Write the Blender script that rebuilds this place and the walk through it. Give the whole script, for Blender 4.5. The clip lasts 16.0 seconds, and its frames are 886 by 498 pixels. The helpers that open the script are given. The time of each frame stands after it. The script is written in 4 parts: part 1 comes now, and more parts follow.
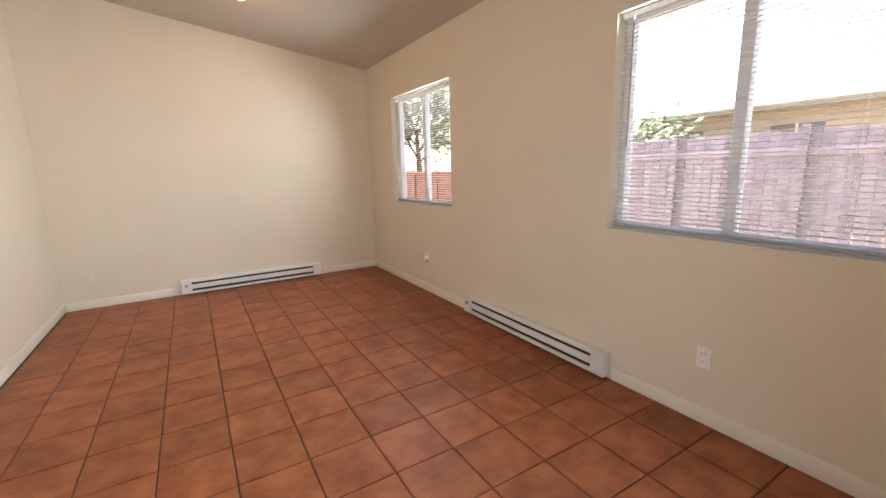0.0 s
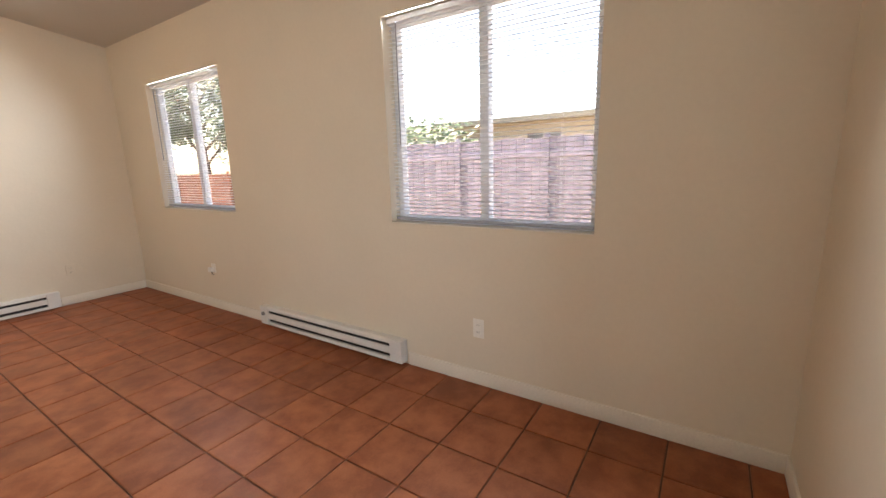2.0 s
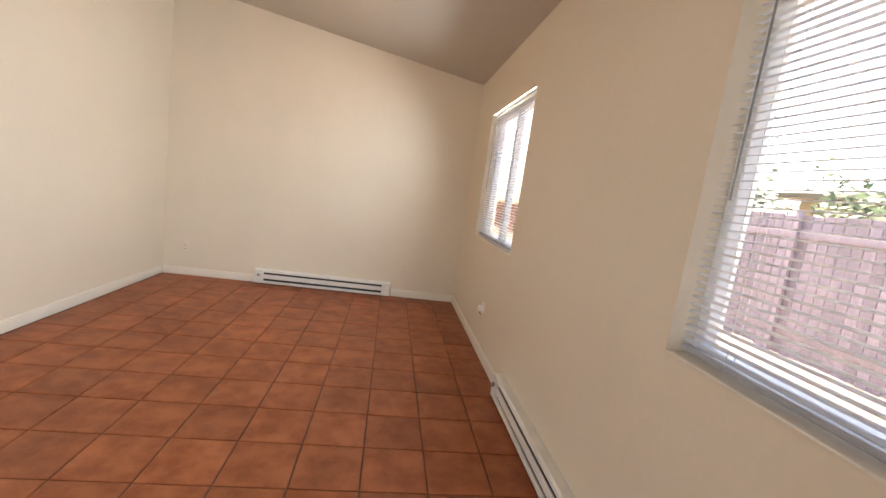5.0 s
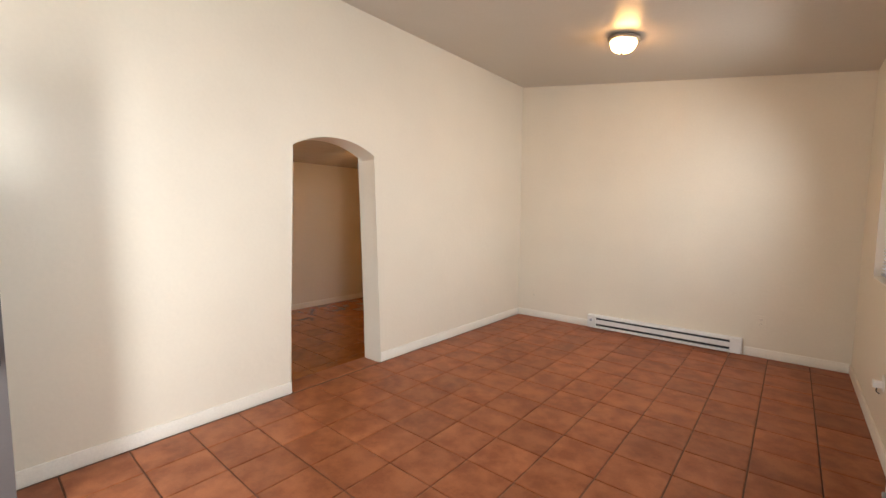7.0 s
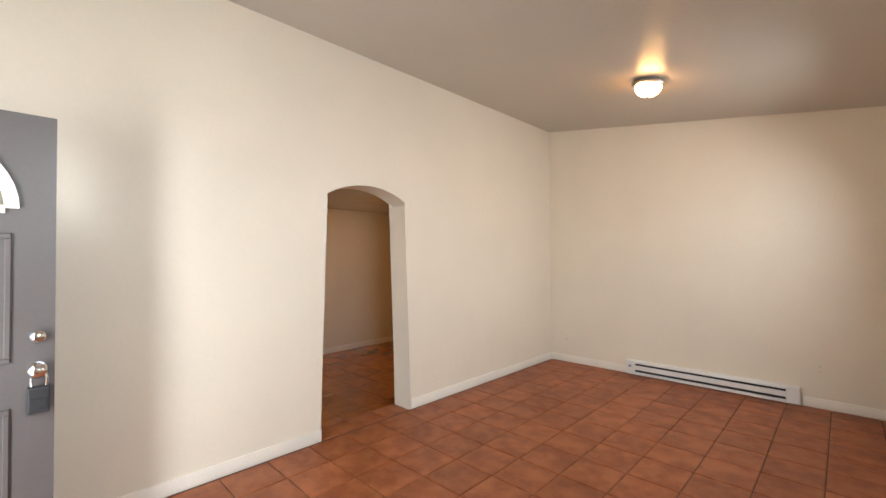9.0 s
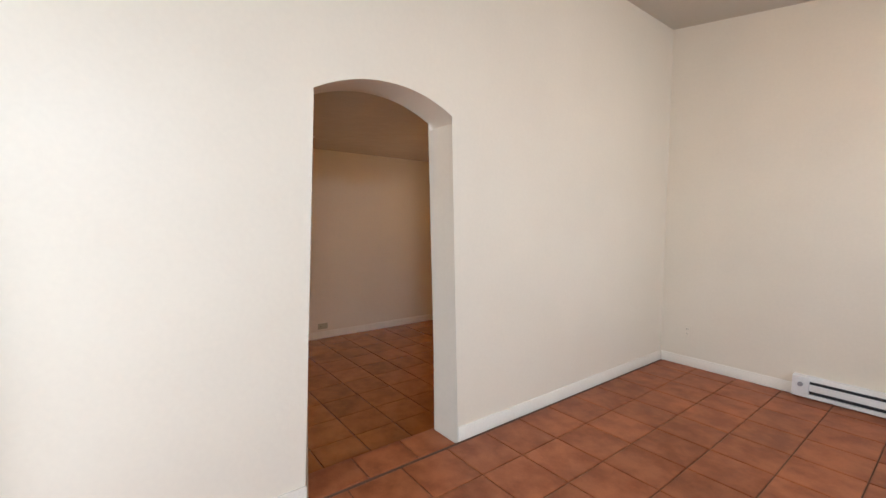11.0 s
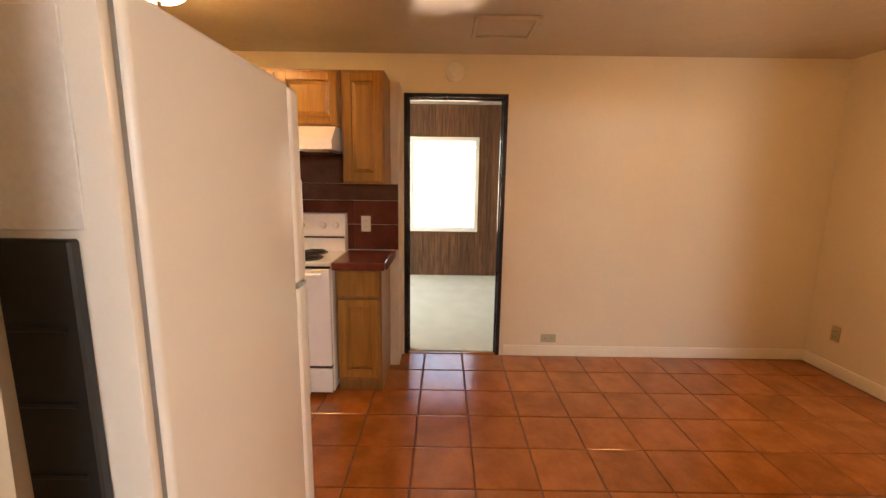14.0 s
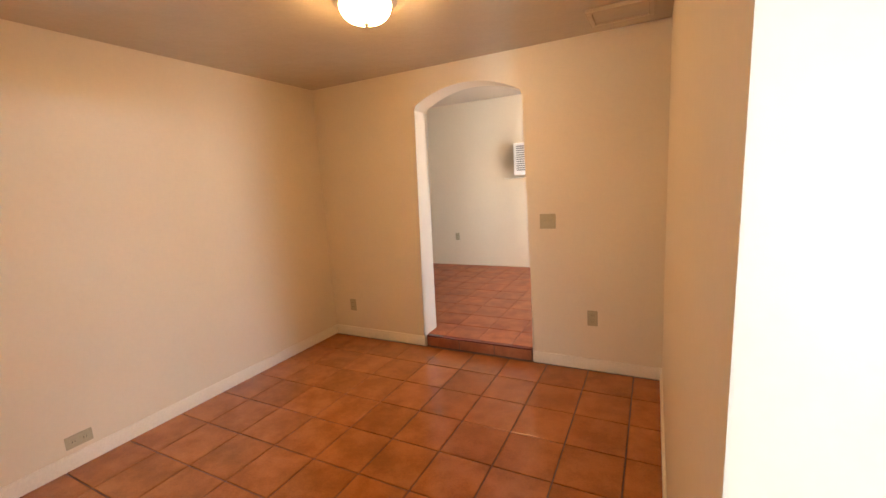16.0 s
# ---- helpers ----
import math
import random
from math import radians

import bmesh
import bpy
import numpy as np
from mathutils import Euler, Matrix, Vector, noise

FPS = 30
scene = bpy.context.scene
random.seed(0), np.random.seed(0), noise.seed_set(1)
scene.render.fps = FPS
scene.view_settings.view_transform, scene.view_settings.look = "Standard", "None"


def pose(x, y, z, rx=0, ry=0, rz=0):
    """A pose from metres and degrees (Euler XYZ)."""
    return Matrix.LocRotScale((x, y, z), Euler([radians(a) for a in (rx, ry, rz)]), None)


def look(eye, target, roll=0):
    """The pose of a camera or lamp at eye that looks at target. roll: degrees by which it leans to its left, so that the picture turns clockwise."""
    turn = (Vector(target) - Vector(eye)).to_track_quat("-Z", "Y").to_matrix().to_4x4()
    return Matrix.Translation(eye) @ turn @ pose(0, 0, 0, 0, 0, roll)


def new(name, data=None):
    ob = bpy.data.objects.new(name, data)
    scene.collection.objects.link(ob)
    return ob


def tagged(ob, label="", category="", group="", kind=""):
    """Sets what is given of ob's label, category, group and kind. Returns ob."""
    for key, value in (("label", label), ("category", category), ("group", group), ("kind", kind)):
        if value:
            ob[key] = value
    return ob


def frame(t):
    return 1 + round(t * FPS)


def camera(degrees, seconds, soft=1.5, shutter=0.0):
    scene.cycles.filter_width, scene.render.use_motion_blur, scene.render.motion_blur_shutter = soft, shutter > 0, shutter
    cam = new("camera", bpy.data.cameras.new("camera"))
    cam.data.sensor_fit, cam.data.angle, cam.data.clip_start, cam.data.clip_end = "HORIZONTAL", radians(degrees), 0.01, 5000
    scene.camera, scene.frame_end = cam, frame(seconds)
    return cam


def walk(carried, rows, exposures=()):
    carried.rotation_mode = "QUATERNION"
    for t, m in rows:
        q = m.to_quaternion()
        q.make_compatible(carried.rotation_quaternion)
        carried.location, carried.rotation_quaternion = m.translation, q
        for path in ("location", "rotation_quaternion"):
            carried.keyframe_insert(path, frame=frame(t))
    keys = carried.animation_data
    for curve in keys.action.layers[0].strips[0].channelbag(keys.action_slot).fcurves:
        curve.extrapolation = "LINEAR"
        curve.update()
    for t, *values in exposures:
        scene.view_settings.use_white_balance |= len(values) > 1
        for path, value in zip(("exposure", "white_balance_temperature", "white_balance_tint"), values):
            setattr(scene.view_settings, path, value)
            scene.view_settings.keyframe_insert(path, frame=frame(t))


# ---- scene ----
cam = camera(94.3, 16.0)
PATH = [
    (0, (1.219, -5.369, 1.33), (2.236, -3.69, 0.946), -1.4),
    (0.5, (1.22, -5.415, 1.313), (2.671, -4.092, 0.932), -1.6),
    (1, (1.234, -5.484, 1.312), (2.911, -4.463, 0.93), -1.7),
    (1.5, (1.239, -5.5, 1.308), (2.972, -4.583, 0.915), -1.9),
    (2, (1.349, -5.464, 1.294), (2.99, -4.392, 0.896), -1.7),
    (2.5, (1.557, -5.441, 1.31), (3.074, -4.198, 0.924), -1.7),
    (3, (1.733, -5.37, 1.297), (3.149, -4.011, 0.912), -1.5),
    (3.2, (1.832, -5.314, 1.298), (3.181, -3.887, 0.919), -1.8),
    (5.3, (2.543, -4.888, 1.342), (2.553, -2.913, 1.024), 5.4),
    (5.5, (2.602, -4.976, 1.301), (2.392, -3.02, 0.939), 2.9),
    (5.6, (2.626, -4.972, 1.314), (2.258, -3.041, 0.941), 2.8),
    (6, (2.805, -4.961, 1.305), (1.846, -3.26, 0.875), 2.6),
    (6.5, (2.843, -5.003, 1.344), (1.632, -3.452, 0.988), 0.9),
    (7, (2.881, -5.041, 1.382), (1.591, -3.522, 1.215), 0.4),
    (7.5, (2.9, -5.073, 1.393), (1.565, -3.584, 1.394), 0.3),
    (8, (2.92, -5.096, 1.411), (1.569, -3.627, 1.54), 0.1),
    (8.5, (2.905, -5.097, 1.402), (1.551, -3.631, 1.541), -0.3),
    (9, (2.878, -5.052, 1.396), (1.482, -3.622, 1.433), -0.4),
    (9.2, (2.833, -5.01, 1.381), (1.412, -3.603, 1.35), -0.3),
    (11.5, (1.502, -3.781, 1.3), (-0.216, -2.776, 1.105), 0.6),
    (12, (1.189, -3.558, 1.301), (-0.68, -2.904, 1.019), 1.8),
    (12.5, (0.855, -3.345, 1.342), (-1.024, -2.728, 1.044), 2.9),
    (13, (0.583, -3.164, 1.315), (-1.37, -2.862, 1.008), 1.9),
    (13.5, (0.336, -3.074, 1.282), (-1.631, -3.114, 0.919), 2.2),
    (14, (0.093, -3.038, 1.277), (-1.879, -3.042, 0.942), 0.8),
    (14.5, (-0.066, -2.99, 1.279), (-2.002, -2.621, 0.944), 0.1),
    (15, (-0.177, -2.997, 1.284), (-1.882, -1.997, 0.978), 0.1),
    (15.5, (-0.285, -3.059, 1.284), (-1.469, -1.48, 0.961), -2.3),
    (16, (-0.307, -3.081, 1.289), (-1.214, -1.328, 0.966), -3.4),
]
walk(cam, [(t, look(eye, target, roll)) for t, eye, target, roll in PATH],
     exposures=[(0, 2.45, 7500, 18), (4, 2.45, 7400, 18), (5.5, 2.4, 7700, 19), (7, 2.4, 7700, 19), (9, 2.35, 7500, 19), (11.5, 2.4, 6600, 17),
                (12.5, 2.25, 6500, 18), (13.0, 2.5, 7000, 18), (13.5, 2.9, 7900, 18), (14, 3.45, 8700, 20), (14.5, 3.8, 6700, 9), (15, 3.85, 6500, 8), (15.5, 3.75, 7100, 15), (16, 3.75, 7100, 15)])

# ---- world and light ----
SUN_DIR = Vector((-0.04, -0.58, -0.81)).normalized()      # the way the sunlight travels
world = bpy.data.worlds.new("sky")
scene.world = world
world.use_nodes = True
wn = world.node_tree.nodes
wl = world.node_tree.links
sky = wn.new("ShaderNodeTexSky")
sky.sky_type = "NISHITA"
sky.sun_disc = False
sky.sun_elevation = math.asin(-SUN_DIR.z)
sky.sun_rotation = math.atan2(-SUN_DIR.x, -SUN_DIR.y)
sky.air_density, sky.dust_density = 1.0, 2.0
wl.new(sky.outputs["Color"], wn["Background"].inputs["Color"])
wn["Background"].inputs["Strength"].default_value = 0.15
sun_data = bpy.data.lights.new("sun", "SUN")
sun_data.energy, sun_data.angle, sun_data.color = 5.0, radians(0.5), (1.0, 0.95, 0.88)
sun_ob = new("sun", sun_data)
sun_ob.matrix_world = look((0, 0, 30), Vector((0, 0, 30)) + SUN_DIR)
LAMP_GLOW = 7.6            # kitchen lamps
LIVING_GLOW = 8.0         # living room lamp


def sky_lamp(name, m, width, height, power, spread=180):
    """An added area lamp in an opening, standing in for the sky's light."""
    d = bpy.data.lights.new(name, "AREA")
    d.shape, d.size, d.size_y, d.energy, d.color = "RECTANGLE", width, height, power, (0.66, 0.84, 1.0)
    d.spread = radians(spread)
    ob = new(name, d)
    ob.matrix_world = m


sky_lamp("entry_daylight", look((1.10, -5.90, 1.03), (0.66, -4.90, 1.03)), 0.24, 1.95, 10.5)
sky_lamp("annex_daylight", look((-0.04, 1.55, 1.4), (-3.0, 1.55, 1.4)), 1.45, 1.35, 3.2)
# added fill lamp in an unseen opening, to brighten the back room
sky_lamp("back_room_fill", look((-4.7, -5.27, 1.2), (-4.7, -2.0, 1.0)), 1.15, 1.15, 8.0)
for wy, power in ((-1.39, 6.2), (-4.395, 6.2)):      # an added strip under the head of each window opening, for its sky light
    sky_lamp("window_daylight", look((3.372, wy, 2.122), (2.572, wy, 1.86)), 1.18, 0.04, power, 132)

# ---- plan ----
FLOOR = 0.0           # living room
KFLOOR = -0.16        # kitchen, one step down
RFLOOR = -0.06        # room beyond the second arch
EAST = 3.35           # window wall
NEAR = -5.83          # wall with the entry door
KWEST, KEAST, KNORTH, KSOUTH = -3.14, -0.229, -0.04, -5.70
KCEIL = 2.19
BACKW = -5.95
PITCH = 0.3055


def ceil_z(x):
    return 3.095 - 0.146 * x


# ---- materials ----
def mat(name, base, rough=0.5, metal=0.0, vary=0.08, scale=3.0, fine=60.0, bump=0.1, fine_vary=0.04,
        spec=0.5, bump_scale=None, per_object=0.0, per_island=0.0, dist=0.004):
    m = bpy.data.materials.new(name)
    m.use_nodes = True
    nt = m.node_tree
    n, l = nt.nodes, nt.links
    b = n["Principled BSDF"]
    b.inputs["Roughness"].default_value = rough
    b.inputs["Metallic"].default_value = metal
    b.inputs["Specular IOR Level"].default_value = spec
    tc = n.new("ShaderNodeTexCoord")
    geo = n.new("ShaderNodeNewGeometry")
    big = n.new("ShaderNodeTexNoise")
    big.inputs["Scale"].default_value = scale
    big.inputs["Detail"].default_value = 4
    small = n.new("ShaderNodeTexNoise")
    small.inputs["Scale"].default_value = fine
    small.inputs["Detail"].default_value = 3
    l.new(geo.outputs["Position"], big.inputs["Vector"])
    l.new(geo.outputs["Position"], small.inputs["Vector"])
    hsv = n.new("ShaderNodeHueSaturation")
    hsv.inputs["Color"].default_value = (*base, 1)
    a = n.new("ShaderNodeMapRange")
    a.inputs["From Min"].default_value, a.inputs["From Max"].default_value = 0.3, 0.7
    a.inputs["To Min"].default_value, a.inputs["To Max"].default_value = 1 - vary, 1 + vary
    l.new(big.outputs["Fac"], a.inputs["Value"])
    c = n.new("ShaderNodeMapRange")
    c.inputs["From Min"].default_value, c.inputs["From Max"].default_value = 0.3, 0.7
    c.inputs["To Min"].default_value, c.inputs["To Max"].default_value = 1 - fine_vary, 1 + fine_vary
    l.new(small.outputs["Fac"], c.inputs["Value"])
    mul = n.new("ShaderNodeMath")
    mul.operation = "MULTIPLY"
    l.new(a.outputs["Result"], mul.inputs[0])
    l.new(c.outputs["Result"], mul.inputs[1])
    value = mul.outputs["Value"]
    if per_object or per_island:
        r = n.new("ShaderNodeMapRange")
        k = per_object or per_island
        r.inputs["To Min"].default_value, r.inputs["To Max"].default_value = 1 - k, 1 + k
        if per_object:
            info = n.new("ShaderNodeObjectInfo")
            l.new(info.outputs["Random"], r.inputs["Value"])
        else:
            l.new(geo.outputs["Random Per Island"], r.inputs["Value"])
        mul2 = n.new("ShaderNodeMath")
        mul2.operation = "MULTIPLY"
        l.new(value, mul2.inputs[0])
        l.new(r.outputs["Result"], mul2.inputs[1])
        value = mul2.outputs["Value"]
    l.new(value, hsv.inputs["Value"])
    l.new(hsv.outputs["Color"], b.inputs["Base Color"])
    rr = n.new("ShaderNodeMapRange")
    rr.inputs["To Min"].default_value, rr.inputs["To Max"].default_value = max(0.02, rough * 0.8), min(1, rough * 1.2)
    l.new(big.outputs["Fac"], rr.inputs["Value"])
    l.new(rr.outputs["Result"], b.inputs["Roughness"])
    if bump:
        bn = n.new("ShaderNodeBump")
        bn.inputs["Strength"].default_value = bump
        bn.inputs["Distance"].default_value = dist
        src = small
        if bump_scale:
            src = n.new("ShaderNodeTexNoise")
            src.inputs["Scale"].default_value = bump_scale
            src.inputs["Detail"].default_value = 5
            l.new(geo.outputs["Position"], src.inputs["Vector"])
        l.new(src.outputs["Fac"], bn.inputs["Height"])
        l.new(bn.outputs["Normal"], b.inputs["Normal"])
    return m


def tile_mat(name, dark, light, rough):
    """Fired clay: cloudy patches, each tile a little different."""
    m = mat(name, light, rough, vary=0.06, scale=4, fine=120, fine_vary=0.08, bump=0.12, bump_scale=25, per_object=0.10, spec=0.35)
    n, l = m.node_tree.nodes, m.node_tree.links
    hsv = next(x for x in n if x.type == "HUE_SAT")
    geo = next(x for x in n if x.type == "NEW_GEOMETRY")
    info = n.new("ShaderNodeObjectInfo")
    off = n.new("ShaderNodeVectorMath")
    off.operation = "MULTIPLY_ADD"
    l.new(info.outputs["Random"], off.inputs[0])
    off.inputs[1].default_value = (37, 53, 11)
    l.new(geo.outputs["Position"], off.inputs[2])
    cloud = n.new("ShaderNodeTexNoise")
    cloud.inputs["Scale"].default_value = 6.5
    cloud.inputs["Detail"].default_value = 5
    cloud.inputs["Roughness"].default_value = 0.6
    l.new(off.outputs["Vector"], cloud.inputs["Vector"])
    ramp = n.new("ShaderNodeValToRGB")
    ramp.color_ramp.elements[0].position, ramp.color_ramp.elements[0].color = 0.37, (*dark, 1)
    ramp.color_ramp.elements[1].position, ramp.color_ramp.elements[1].color = 0.63, (*light, 1)
    l.new(cloud.outputs["Fac"], ramp.inputs["Fac"])
    l.new(ramp.outputs["Color"], hsv.inputs["Color"])
    return m


def wood_mat(name, dark, light, axis="Z", rough=0.35, stretch=14.0, per_object=0.1):
    m = mat(name, light, rough, vary=0.08, scale=3, fine=90, fine_vary=0.05, bump=0.08, per_object=per_object)
    n, l = m.node_tree.nodes, m.node_tree.links
    hsv = next(x for x in n if x.type == "HUE_SAT")
    geo = next(x for x in n if x.type == "NEW_GEOMETRY")
    mp = n.new("ShaderNodeMapping")
    s = [stretch * 3] * 3
    s["XYZ".index(axis)] = stretch * 0.22
    mp.inputs["Scale"].default_value = s
    l.new(geo.outputs["Position"], mp.inputs["Vector"])
    g = n.new("ShaderNodeTexNoise")
    g.inputs["Scale"].default_value = 1.0
    g.inputs["Detail"].default_value = 6
    g.inputs["Distortion"].default_value = 0.6
    l.new(mp.outputs["Vector"], g.inputs["Vector"])
    ramp = n.new("ShaderNodeValToRGB")
    ramp.color_ramp.elements[0].position, ramp.color_ramp.elements[0].color = 0.34, (*dark, 1)
    ramp.color_ramp.elements[1].position, ramp.color_ramp.elements[1].color = 0.66, (*light, 1)
    l.new(g.outputs["Fac"], ramp.inputs["Fac"])
    l.new(ramp.outputs["Color"], hsv.inputs["Color"])
    return m


def glow_mat(name, colour, strength):
    m = bpy.data.materials.new(name)
    m.use_nodes = True
    b = m.node_tree.nodes["Principled BSDF"]
    b.inputs["Base Color"].default_value = (0.9, 0.88, 0.82, 1)
    b.inputs["Roughness"].default_value = 0.3
    b.inputs["Emission Color"].default_value = (*colour, 1)
    b.inputs["Emission Strength"].default_value = strength
    return m


def glass_mat(name):
    m = bpy.data.materials.new(name)
    m.use_nodes = True
    b = m.node_tree.nodes["Principled BSDF"]
    b.inputs["Base Color"].default_value = (0.96, 0.98, 0.98, 1)
    b.inputs["Roughness"].default_value = 0.0
    b.inputs["IOR"].default_value = 1.45
    b.inputs["Transmission Weight"].default_value = 1.0
    return m


PAINT = mat("cream_wall_paint", (0.73, 0.645, 0.52), 0.44, spec=0.35, vary=0.025, scale=1.6, fine=45, bump=0.32, fine_vary=0.012, bump_scale=14, dist=0.006)
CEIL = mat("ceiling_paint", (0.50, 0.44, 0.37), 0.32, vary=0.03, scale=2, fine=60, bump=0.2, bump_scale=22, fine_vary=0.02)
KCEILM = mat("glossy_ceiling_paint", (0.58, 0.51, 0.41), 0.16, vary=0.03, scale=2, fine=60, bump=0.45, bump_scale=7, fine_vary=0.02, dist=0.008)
TRIM = mat("white_trim_paint", (0.80, 0.74, 0.64), 0.35, vary=0.03, scale=4, fine=80, bump=0.05)
WHITE = mat("white_enamel", (0.82, 0.82, 0.84), 0.22, vary=0.02, scale=3, fine=150, bump=0.03, fine_vary=0.01)
FRIDGE = mat("fridge_enamel", (0.80, 0.75, 0.68), 0.25, vary=0.02, scale=3, fine=220, bump=0.10, fine_vary=0.01, dist=0.001)
VINYL = mat("white_vinyl", (0.80, 0.82, 0.84), 0.3, vary=0.02, bump=0.0)
SLAT = mat("blind_slat_white", (0.84, 0.85, 0.87), 0.4, vary=0.02, bump=0.0, per_object=0.03)
# thin plastic slats let part of the daylight through
_n, _l = SLAT.node_tree.nodes, SLAT.node_tree.links
thin = _n.new("ShaderNodeBsdfTranslucent")
thin.inputs["Color"].default_value = (0.93, 0.94, 0.95, 1)
blend = _n.new("ShaderNodeMixShader")
blend.inputs["Fac"].default_value = 0.7
_l.new(_n["Principled BSDF"].outputs["BSDF"], blend.inputs[1])
_l.new(thin.outputs["BSDF"], blend.inputs[2])
_l.new(blend.outputs["Shader"], _n["Material Output"].inputs["Surface"])
HEATER = mat("heater_enamel", (0.74, 0.72, 0.68), 0.35, vary=0.05, scale=6, fine=100, bump=0.03)
DARK = mat("dark_metal", (0.015, 0.015, 0.016), 0.5, vary=0.2, bump=0.05)
RAIL = mat("grey_rail_plastic", (0.36, 0.37, 0.40), 0.4, vary=0.04, bump=0.0)
GREYM = mat("grey_metal", (0.30, 0.31, 0.32), 0.4, metal=0.6, vary=0.1)
CHROME = mat("chrome", (0.75, 0.75, 0.74), 0.12, metal=1.0, vary=0.03, bump=0.0)
NICKEL = mat("brushed_nickel", (0.42, 0.38, 0.33), 0.3, metal=1.0, vary=0.05, bump=0.0)
TAUPE = mat("taupe_door_paint", (0.095, 0.08, 0.074), 0.42, vary=0.05, scale=5, fine=90, bump=0.05)
NAVY = mat("dark_frame_paint", (0.012, 0.014, 0.02), 0.25, vary=0.15, scale=8, bump=0.05)
BEIGE = mat("beige_plastic", (0.42, 0.37, 0.25), 0.4, vary=0.04, bump=0.0)
PLASTIC = mat("white_plastic", (0.85, 0.82, 0.76), 0.35, vary=0.02, bump=0.0)
GROUT = mat("dark_grout", (0.12, 0.06, 0.038), 0.9, vary=0.25, scale=6, fine=150, bump=0.3, fine_vary=0.2)
TILE = tile_mat("terracotta_tile", (0.225, 0.060, 0.021), (0.36, 0.112, 0.044), 0.46)
KTILE = tile_mat("glazed_terracotta_tile", (0.285, 0.088, 0.023), (0.39, 0.130, 0.034), 0.17)
KTILE.node_tree.nodes["Principled BSDF"].inputs["Specular IOR Level"].default_value = 0.6
REDTILE = tile_mat("oxblood_tile", (0.10, 0.022, 0.016), (0.16, 0.04, 0.03), 0.18)
BROWNTILE = tile_mat("brown_tile", (0.09, 0.036, 0.026), (0.14, 0.06, 0.045), 0.25)
OAK = wood_mat("honey_oak", (0.29, 0.135, 0.032), (0.39, 0.195, 0.05), "Z", 0.3)
OAKSIDE = wood_mat("oak_side_panel", (0.22, 0.105, 0.035), (0.30, 0.15, 0.052), "Z", 0.4)
PANEL = wood_mat("dark_panelling", (0.075, 0.028, 0.012), (0.19, 0.080, 0.034), "Z", 0.35, per_object=0.2)
CARPET = mat("pale_carpet", (0.66, 0.66, 0.55), 0.95, vary=0.06, scale=5, fine=300, fine_vary=0.15, bump=0.6)
CURTAIN = mat("white_shade_fabric", (0.85, 0.85, 0.83), 0.8, vary=0.03, bump=0.1)
CURTAIN.node_tree.nodes["Principled BSDF"].inputs["Transmission Weight"].default_value = 0.0
GLASS = glass_mat("window_glass")
BLACKGLASS = mat("oven_glass", (0.10, 0.10, 0.10), 0.08, vary=0.05, bump=0.0)
BOWL = glow_mat("lit_lamp_glass", (1.0, 0.61, 0.26), LAMP_GLOW)
BOWL_L = glow_mat("lit_lamp_glass_bright", (1.0, 0.58, 0.22), LIVING_GLOW)
GREEN = mat("green_display", (0.03, 0.20, 0.06), 0.2, vary=0.1, bump=0.0)
DIRT = mat("dry_ground", (0.34, 0.27, 0.20), 0.95, vary=0.2, scale=0.7, fine=12, fine_vary=0.15, bump=0.5)
FENCE_R = wood_mat("red_cedar", (0.22, 0.075, 0.035), (0.34, 0.125, 0.062), "Z", 0.8, per_object=0.2)
# purple-grey of the fence's shaded side, put into the wood colour
FENCE_G = wood_mat("shaded_cedar", (0.20, 0.17, 0.20), (0.30, 0.26, 0.30), "Z", 0.85, per_object=0.15)
STUCCO = mat("tan_stucco", (0.42, 0.36, 0.26), 0.9, vary=0.06, scale=1, fine=30, bump=0.3)
ROOFM = mat("roof_felt", (0.28, 0.25, 0.18), 0.9, vary=0.12, scale=2, fine=25, bump=0.3)
BARK = mat("bark", (0.10, 0.07, 0.05), 0.9, vary=0.2, scale=6, fine=40, bump=0.6)
LEAF = mat("leaf", (0.10, 0.15, 0.06), 0.6, vary=0.2, scale=1.5, bump=0.0, per_island=0.35)
EXTW = mat("outside_wall", (0.45, 0.40, 0.33), 0.9, vary=0.06, scale=1, bump=0.3)


# ---- mesh helpers ----
def mesh_of(bm, name, material, smooth=False):
    bmesh.ops.recalc_face_normals(bm, faces=bm.faces)
    me = bpy.data.meshes.new(name)
    bm.to_mesh(me)
    bm.free()
    me.materials.append(material)
    if smooth:
        for p in me.polygons:
            p.use_smooth = True
        me.set_sharp_from_angle(angle=radians(40))
    return me


def part(name, bm, material, parent=None, label="", smooth=False):
    ob = new(name, mesh_of(bm, name, material, smooth))
    ob.parent = parent
    if label:
        tagged(ob, label)
    return ob


def empty(name, m, label, category, group=""):
    ob = new(name)
    ob.matrix_world = m
    return tagged(ob, label, category, group)


def add_box(bm, a, b, bevel=0.0, seg=1, turn=None):
    """A box from corner a to corner b, its edges rounded by bevel, added to bm."""
    t = bmesh.new()
    bmesh.ops.create_cube(t, size=1)
    lo = Vector([min(p, q) for p, q in zip(a, b)])
    hi = Vector([max(p, q) for p, q in zip(a, b)])
    for v in t.verts:
        v.co = Vector([lo[i] + (v.co[i] + 0.5) * (hi[i] - lo[i]) for i in range(3)])
    if bevel:
        bmesh.ops.bevel(t, geom=t.edges[:], offset=bevel, segments=seg, affect="EDGES", profile=0.6)
    if turn:
        bmesh.ops.transform(t, matrix=turn, verts=t.verts)
    join_bm(bm, t)
    return bm


